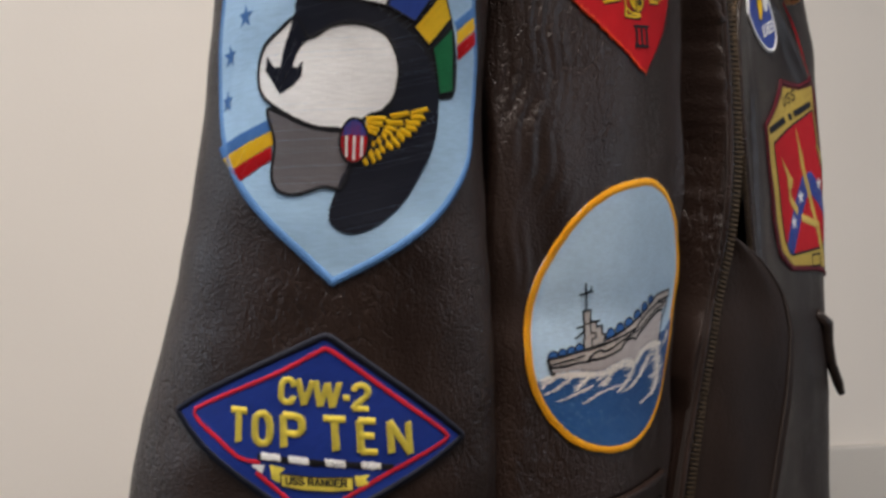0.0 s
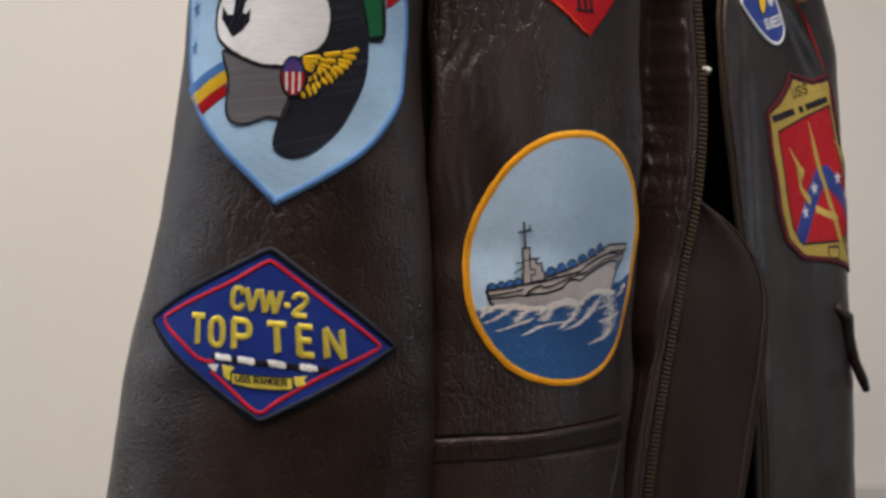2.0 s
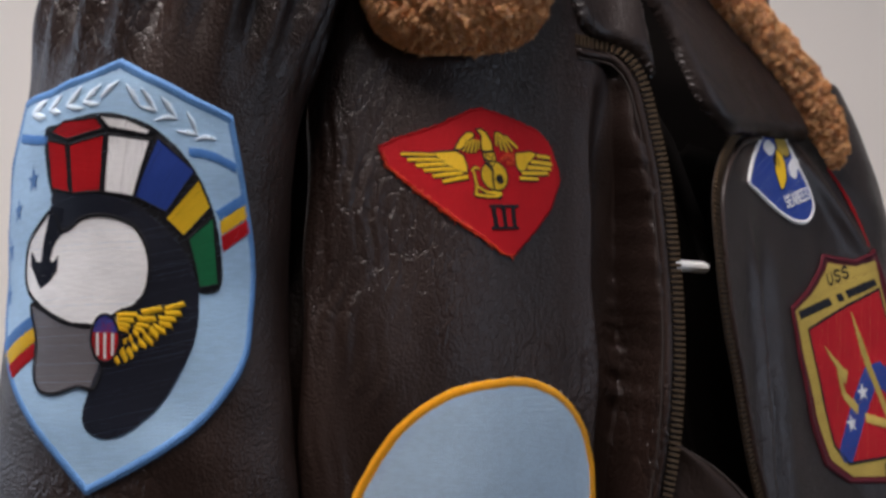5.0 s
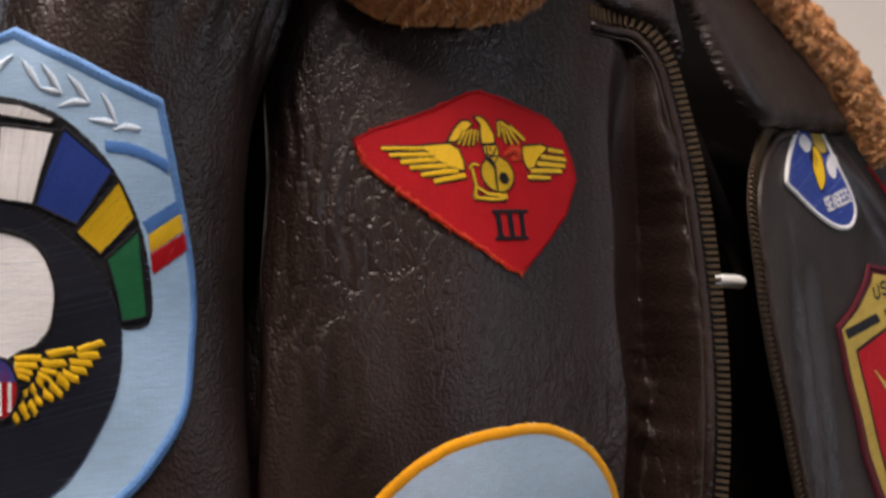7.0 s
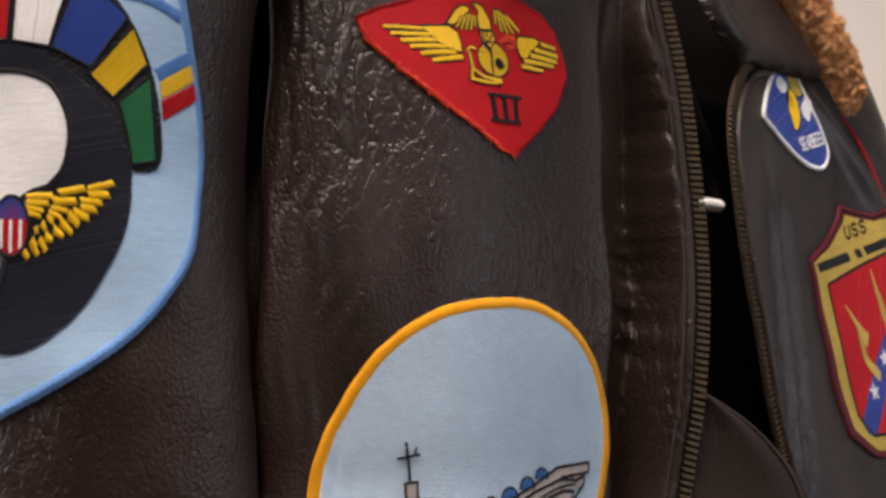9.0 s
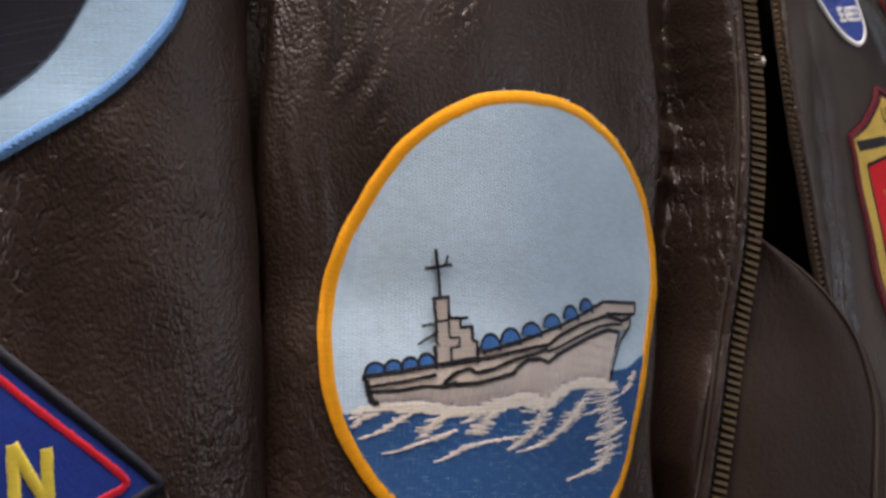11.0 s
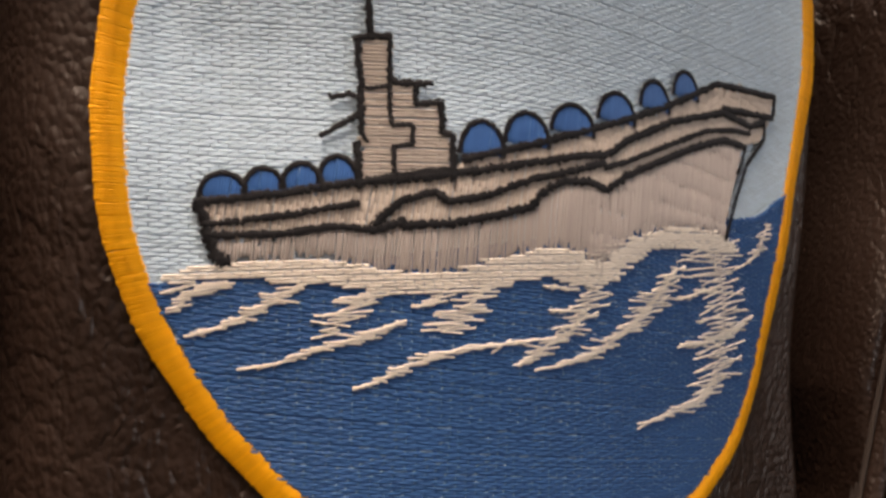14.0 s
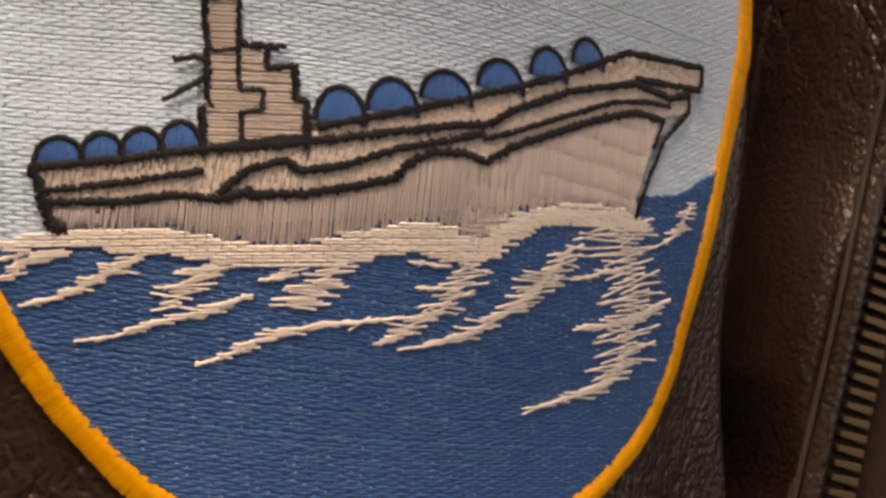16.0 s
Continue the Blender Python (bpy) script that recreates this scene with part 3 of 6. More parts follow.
# ---- hanger and the rail that carries it ----
rail = tagged(part("garment_rail", tube([(0.115, 0.73, 1.748), (0.115, 1.0, 1.748), (0.115, 1.35, 1.748), (0.115, 1.512, 1.748)], 0.011, 14), STEEL),
              "slim steel rail reaching out from the wall", "rail")
hanger = tagged(new("coat_hanger"), "coat hanger with a white plastic bar inside the jacket", "hanger")
part("bar", tube([(0.035, 0.607, 1.406), (0.08, 0.644, 1.4055), (0.13, 0.686, 1.4055), (0.176, 0.7245, 1.406), (0.180, 0.728, 1.408)], 0.0033, 12, (1, 1, 1, 1, 0.5)), PLASTIC, hanger)
for (x, y), (x2, y2) in (((0.035, 0.607), (0.108, 0.668)), ((0.180, 0.728), (0.108, 0.668))):
    part("arm", tube([(x, y, 1.406), ((x * 2 + x2) / 3, (y * 2 + y2) / 3, 1.475), (x2, y2, 1.56)], 0.005, 12), SHADED_LINING, hanger, "black coated hanger arm")
hook = [(0.108, 0.668, 1.555), (0.108, 0.668, 1.66), (0.1085, 0.69, 1.71), (0.110, 0.735, 1.735), (0.113, 0.745, 1.764), (0.115, 0.735, 1.772), (0.117, 0.715, 1.762)]
part("hook", tube(hook, 0.0022, 10), STEEL, hanger, "steel wire hook")

# ---- the leather jacket ----
jacket = tagged(new("leather_jacket"), "dark brown leather flight jacket covered with embroidered patches", "jacket")
vs = np.linspace(1.00, 1.56, 260)
part("front_panel", sheet(front_cloth, lambda v: -0.140 + 0 * v, right_edge, vs, 360), LEATHER, jacket)
part("front_panel", sheet(side_cloth, left_edge, lambda v: 0.185 + 0 * v, vs, 170), LEATHER_SOFT, jacket)
k = np.linspace(0, 2 * np.pi, 220, endpoint=False)
sv = np.linspace(0.98, 1.585, 240)
ring = sleeve_cloth(0.07 * (k[None] - np.pi), sv[:, None] + 0 * k[None], 0.0)
part("sleeve", mesh_of(ring.reshape(-1, 3), quads(240, 220, 0, True)), LEATHER, jacket)
ring = np.stack([0.262 - 0.25 * np.maximum(sv - 1.45, 0)[:, None] + 0.047 * np.cos(k)[None] * (1 + 0 * sv[:, None]), 1.035 + 0.06 * np.sin(k)[None] + 0 * sv[:, None], sv[:, None] - 0.03 + 0 * k[None]], -1)
part("sleeve", mesh_of(ring.reshape(-1, 3), quads(240, 220, 0, True)), LEATHER_SOFT, jacket)

# back of the jacket with its lining, near-black for the inner shade, from one side seam round to the other
bx, by = (-.045, -.040, .000, .070, .150, .220, .268), (.602, .690, .800, .910, .985, 1.020, 1.010)
bk = np.linspace(0, 6, 70)
bv = np.linspace(1.00, 1.74, 60)
X, Y = spline(range(7), bx, bk), spline(range(7), by, bk)
shrink = np.where(bv > 1.47, 1 - np.minimum(bv - 1.47, 0.12) * 2.4, 1.0)
grid = np.stack([0.115 + (X[None] - 0.115) * shrink[:, None], 0.75 + (Y[None] - 0.75) * shrink[:, None], bv[:, None] + 0 * X[None]], -1)
part("back_panel", mesh_of(grid.reshape(-1, 3), quads(60, 70)), LEATHER_SOFT, jacket)
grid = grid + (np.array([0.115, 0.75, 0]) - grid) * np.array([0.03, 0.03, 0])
part("lining", mesh_of(grid.reshape(-1, 3), quads(60, 70)), SHADED_LINING, jacket, "satin lining, coloured near-black for the shade inside the jacket")
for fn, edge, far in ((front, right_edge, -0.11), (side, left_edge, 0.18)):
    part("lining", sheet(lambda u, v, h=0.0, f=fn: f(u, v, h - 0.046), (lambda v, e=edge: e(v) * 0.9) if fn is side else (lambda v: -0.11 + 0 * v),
                         (lambda v: 0.18 + 0 * v) if fn is side else (lambda v, e=edge: e(v) - 0.02), np.linspace(1.0, 1.5, 40), 30, 0.001), SHADED_LINING, jacket, "satin lining, coloured near-black for the shade inside the jacket")

# wind flap behind the right zip
fv = np.linspace(0.98, 1.309, 90)
k = np.linspace(0, 1, 40)
left = front(right_edge(fv) - 0.0015, fv, -0.0085)
fx = spline((0.98, 1.10, 1.17, 1.22, 1.255, 1.28, 1.297, 1.309), (.184, .194, .203, .2085, .209, .199, .182, .162), fv)
fy = spline((0.98, 1.10, 1.17, 1.22, 1.255, 1.28, 1.297, 1.309), (.674, .676, .678, .679, .680, .673, .662, .649), fv)
right = np.stack([fx, fy, fv], -1)
P = left[:, None] * (1 - k)[None, :, None] + right[:, None] * k[None, :, None]
bulge = np.sin(np.pi * k)[None] * 0.006 + 0.0012 * np.sin(9 * k[None] + 30 * fv[:, None])
P = P + bulge[..., None] * np.array([0.75, -0.66, 0])
Q = P - 0.003 * np.array([0.75, -0.66, 0])
n = P.shape[0] * P.shape[1]
faces = [quads(90, 40), quads(90, 40, n)]
for e in (np.arange(90) * 40 + 39, np.arange(40) + 89 * 40):
    faces.append(np.stack([e[:-1], e[1:], e[1:] + n, e[:-1] + n], -1))
flap = part("wind_flap", mesh_of(np.concatenate([P.reshape(-1, 3), Q.reshape(-1, 3)]), np.concatenate(faces)), LEATHER_MATTE, jacket, "smooth brown leather wind flap")
seam = P[:, 36] + 0.0006 * np.array([0.75, -0.66, 0])
part("seam", tube(seam, 0.0008, 6), TAPE, flap)

# pocket welt under the oval patch
wu = np.linspace(-0.075, 0.066, 90)
rows = []
for dv, h in ((0.0002, 0.0), (0.0, 0.0028), (-0.0012, 0.0036), (-0.003, 0.0030), (-0.0105, 0.0030), (-0.0118, 0.0026), (-0.0121, 0.0)):
    rows.append(front_cloth(wu, 1.1712 + 0.06 * (wu + 0.065) + dv + 0.0005 * np.sin(90 * wu), h))
part("pocket_welt", mesh_of(np.array(rows).reshape(-1, 3), quads(7, 90)), LEATHER, jacket)
k = np.arange(-72, 63, 3.4)
dash = np.stack([k, 1168.2 + 0.06 * (k + 65), k + 2.2, 1168.2 + 0.06 * (k + 67.2)], -1)
part("topstitch", Cloth(front_cloth, 0, 0).strands(dash, 3.25, 0.7, 0.3), LEATHER_SOFT, jacket)
# Dark strip laid flat on the leather, painted shade of the pocket slot.
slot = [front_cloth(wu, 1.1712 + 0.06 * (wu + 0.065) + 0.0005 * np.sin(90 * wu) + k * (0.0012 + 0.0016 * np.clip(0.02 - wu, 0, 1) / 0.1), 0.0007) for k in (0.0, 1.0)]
part("pocket_shade", mesh_of(np.array(slot).reshape(-1, 3), quads(2, 90)), SHADED_LINING, jacket, "flat dark strip painted for the shade in the pocket slot")
part("pocket_flap", sheet(front_cloth, lambda v: -0.075 + 0 * v, lambda v: 0.070 + 0.4 * (v - 1.17), np.linspace(1.02, 1.1640, 40), 60, -0.0022), LEATHER, jacket)

# strap end that stands out from the far side
tab = [(0.293, 0.872, 1.247), (0.304, 0.88, 1.238), (0.306, 0.884, 1.222), (0.312, 0.891, 1.203), (0.321, 0.900, 1.186), (0.325, 0.904, 1.177)]
part("side_strap", tube(tab, 0.0052, 10, (0.7, 1.0, 0.9, 0.8, 0.8, 0.55)), LEATHER_SOFT, jacket, "short dark leather strap end")


# ---- zips: woven tape, leather piping and separate brass teeth ----
def tooth_mesh():
    bm = box(-0.0032, -0.00062, -0.0008, 0.0030, 0.00062, 0.0008, 0.00025)
    for v in bm.verts:
        if v.co.x > 0.001:
            v.co.y *= 1.45
            v.co.z *= 1.25
    me = bpy.data.meshes.new("tooth")
    bm.to_mesh(me)
    bm.free()
    me.materials.append(BRASS)
    return me


TOOTH = tooth_mesh()


def zip_line(fn, vs, us, extra, inward):
    """Tape, piping and teeth along an edge that ends in a bend at the collar."""
    pts = outline(np.concatenate([np.stack([us, vs], -1), extra]) * 1000, 2.75, closed=False) / 1000
    t = np.gradient(pts, axis=0)
    t /= np.linalg.norm(t, axis=1)[:, None]
    out = np.stack([t[:, 1], -t[:, 0]], -1) * inward
    strip = [fn(pts[:, 0] + out[:, 0] * d, pts[:, 1] + out[:, 1] * d, h) for d, h in ((-0.0042, -0.0030), (-0.002, -0.0012), (0.0055, -0.0008), (0.006, -0.0018), (-0.0042, -0.0040))]
    zipper = part("zipper", mesh_of(np.array(strip).reshape(-1, 3), quads(5, len(pts))), TAPE, jacket, "brown zip tape with aged brass teeth")
    rim = fn(pts[:, 0] - out[:, 0] * 0.0025, pts[:, 1] - out[:, 1] * 0.0025, 0.0002)
    part("piping", tube(rim, 0.0021, 8), LEATHER, zipper)
    rim = fn(pts[:, 0] - out[:, 0] * 0.0054, pts[:, 1] - out[:, 1] * 0.0054, 0.0003)
    part("topstitch", tube(rim, 0.0006, 6), TAPE, zipper)
    for i in range(len(pts)):
        c = fn(*(pts[i] + out[i] * 0.0040), 0.0002)
        a = fn(*(pts[i] + out[i] * 0.0050), 0.0002) - c
        n = fn(*(pts[i] + out[i] * 0.0040), 0.0012) - c
        x, z = Vector(a).normalized(), Vector(n).normalized()
        y = z.cross(x).normalized()
        m = Matrix((x, y, x.cross(y))).transposed().to_4x4()
        ob = new("tooth", TOOTH)
        ob.parent = zipper
        ob.matrix_basis = Matrix.Translation(c) @ m
    return zipper


zip_line(front, np.array(EDGE_V[1:]), np.array(EDGE_U[1:]), np.array([(.0896, 1.5000), (.0716, 1.4985)]), 1)
zip_line(side, np.array(EDGE_LV[1:]), np.array(EDGE_LU[1:]), np.array([(-.0400, 1.4985)]), -1)


# ---- collar ----
def lobe(fn, points, thick, cell, name, mat, lift=0.0, label="", lumps=0.12):
    """A padded shape over a closed line on the leather, thickest in its middle."""
    edge = outline(np.asarray(points) * 1000, 1.6) / 1000
    lo, hi = edge.min(0), edge.max(0)
    cloth = Cloth(fn, 0, 0)
    bm = bmesh.new()
    face = bm.faces.new([bm.verts.new((x * 1000, y * 1000, 0)) for x, y in edge])
    bmesh.ops.triangulate(bm, faces=[face])
    for axis in (0, 1):
        for c in np.arange(lo[axis] * 1000 + cell, hi[axis] * 1000, cell):
            bmesh.ops.bisect_plane(bm, geom=bm.verts[:] + bm.edges[:] + bm.faces[:], plane_co=(c, c, 0), plane_no=(1, 0, 0) if axis == 0 else (0, 1, 0))
    xy = np.array([v.co[:2] for v in bm.verts])
    h = dome(xy / 1000, edge, thick, lumps)
    for v, co in zip(bm.verts, fn(xy[:, 0] / 1000, xy[:, 1] / 1000, lift + h)):
        v.co = co
    return part(name, bm, mat, jacket, label), edge


def dome(xy, edge, thick, lumps=0.12):
    d = np.min(np.linalg.norm(xy[:, None] - edge[None], axis=2), axis=1)
    q = np.clip(d / (thick * 1.1), 0, 1)
    lump = lumps * np.sin(xy[:, 0] * 260 + 3 * np.sin(xy[:, 1] * 170)) * np.sin(xy[:, 1] * 240)
    return thick * np.sqrt(1 - (1 - q) ** 2) * (1 + lump)


def inside(xy, edge):
    x, y, x2, y2 = edge[:, 0], edge[:, 1], np.roll(edge[:, 0], -1), np.roll(edge[:, 1], -1)
    px, py = xy[:, :1], xy[:, 1:]
    hit = ((y <= py) != (y2 <= py)) & (px < x + (py - y) / (y2 - y + 1e-12) * (x2 - x))
    return hit.sum(1) % 2 == 1


def fleece(fn, edge, thick, count, parent, length=0.0065, lift=0.0):
    """Short curling hairs that stand in tufts."""
    lo, hi = edge.min(0) - 0.001, edge.max(0) + 0.001
    xy = rng.uniform(lo, hi, (count * 3, 2))
    xy = xy[inside(xy, edge)][:count]
    h = dome(xy, edge, thick) + lift
    root = fn(xy[:, 0], xy[:, 1], h)
    e = 0.0012
    hx = dome(xy + [e, 0], edge, thick) + lift
    hy = dome(xy + [0, e], edge, thick) + lift
    a, b = fn(xy[:, 0] + e, xy[:, 1], hx) - root, fn(xy[:, 0], xy[:, 1] + e, hy) - root
    n = np.cross(a, b)
    n /= np.linalg.norm(n, axis=1)[:, None] + 1e-12
    out = fn(xy[:, 0], xy[:, 1], h + 0.001) - root
    n *= np.sign(np.sum(n * out, 1))[:, None]
    a /= np.linalg.norm(a, axis=1)[:, None]
    b /= np.linalg.norm(b, axis=1)[:, None]
    tuft = np.sin(xy[:, 0] * 900 + 2.5 * np.sin(xy[:, 1] * 620)) , np.sin(xy[:, 1] * 820 + 2.5 * np.sin(xy[:, 0] * 700))
    lean = a * (tuft[0] * 0.75)[:, None] + b * (tuft[1] * 0.75 - 0.25)[:, None] + rng.normal(0, 0.22, n.shape)
    ln = length * rng.uniform(0.6, 1.15, len(xy))[:, None]
    p0, p1 = root - n * 0.001, root + (n * 0.62 + lean * 0.35) * ln
    p2 = p1 + (n * 0.25 + lean * 0.75) * ln * 0.6
    w = np.cross(n, rng.normal(0, 1, n.shape))
    w = w / (np.linalg.norm(w, axis=1)[:, None] + 1e-12) * 0.00030
    v = np.stack([p0 - w, p0 + w, p1 - w * 0.8, p1 + w * 0.8, p2], 1)
    k = np.arange(len(xy)) * 5
    f4 = np.stack([k, k + 1, k + 3, k + 2], -1)
    f3 = np.stack([k + 2, k + 3, k + 4], -1)
    hair = part("fleece", mesh_of(v.reshape(-1, 3), [tuple(q) for q in f4] + [tuple(q) for q in f3]), FUR, parent, "curly golden-brown mouton pile")
    tagged(hair, kind="stuff")


RIGHT_COLLAR = [(.044, 1.523), (.037, 1.507), (.030, 1.490), (.014, 1.478), (-.005, 1.473), (-.028, 1.473), (-.044, 1.487), (-.052, 1.525), (-.056, 1.56), (-.05, 1.60), (-.01, 1.625), (.03, 1.60), (.042, 1.555)]
LEFT_COLLAR = [(.036, 1.4885), (.022, 1.507), (-.004, 1.537), (-.040, 1.564), (-.095, 1.592), (-.13, 1.612), (-.11, 1.630), (-.05, 1.622), (.0, 1.600), (.030, 1.572), (.047, 1.541), (.048, 1.512)]
fur_right, edge = lobe(front, RIGHT_COLLAR, 0.024, 6, "collar", FUR, 0.002, "golden-brown curly mouton fur collar")
fleece(front, edge, 0.024, 60000, fur_right, 0.0027, 0.002)
fur_left, edge = lobe(side, LEFT_COLLAR, 0.021, 6, "collar", FUR, 0.004, "golden-brown curly mouton fur collar")
fleece(side, edge, 0.021, 52000, fur_left, 0.0026, 0.004)
lobe(front, [(.066, 1.520), (.078, 1.508), (.095, 1.505), (.108, 1.500), (.118, 1.49), (.112, 1.52), (.10, 1.56), (.08, 1.60), (.055, 1.60), (.05, 1.56)], 0.006, 3, "collar_stand", LEATHER_SOFT, 0.0, "folded brown leather under the fur collar", 0.0)
lobe(side, [(.018, 1.509), (-.004, 1.502), (-.040, 1.497), (-.075, 1.490), (-.098, 1.486), (-.118, 1.500), (-.130, 1.54), (-.14, 1.60), (-.09, 1.61), (-.03, 1.575), (.004, 1.540)], 0.010, 3, "collar_stand", LEATHER_SOFT, 0.001, "folded brown leather under the fur collar", 0.03)


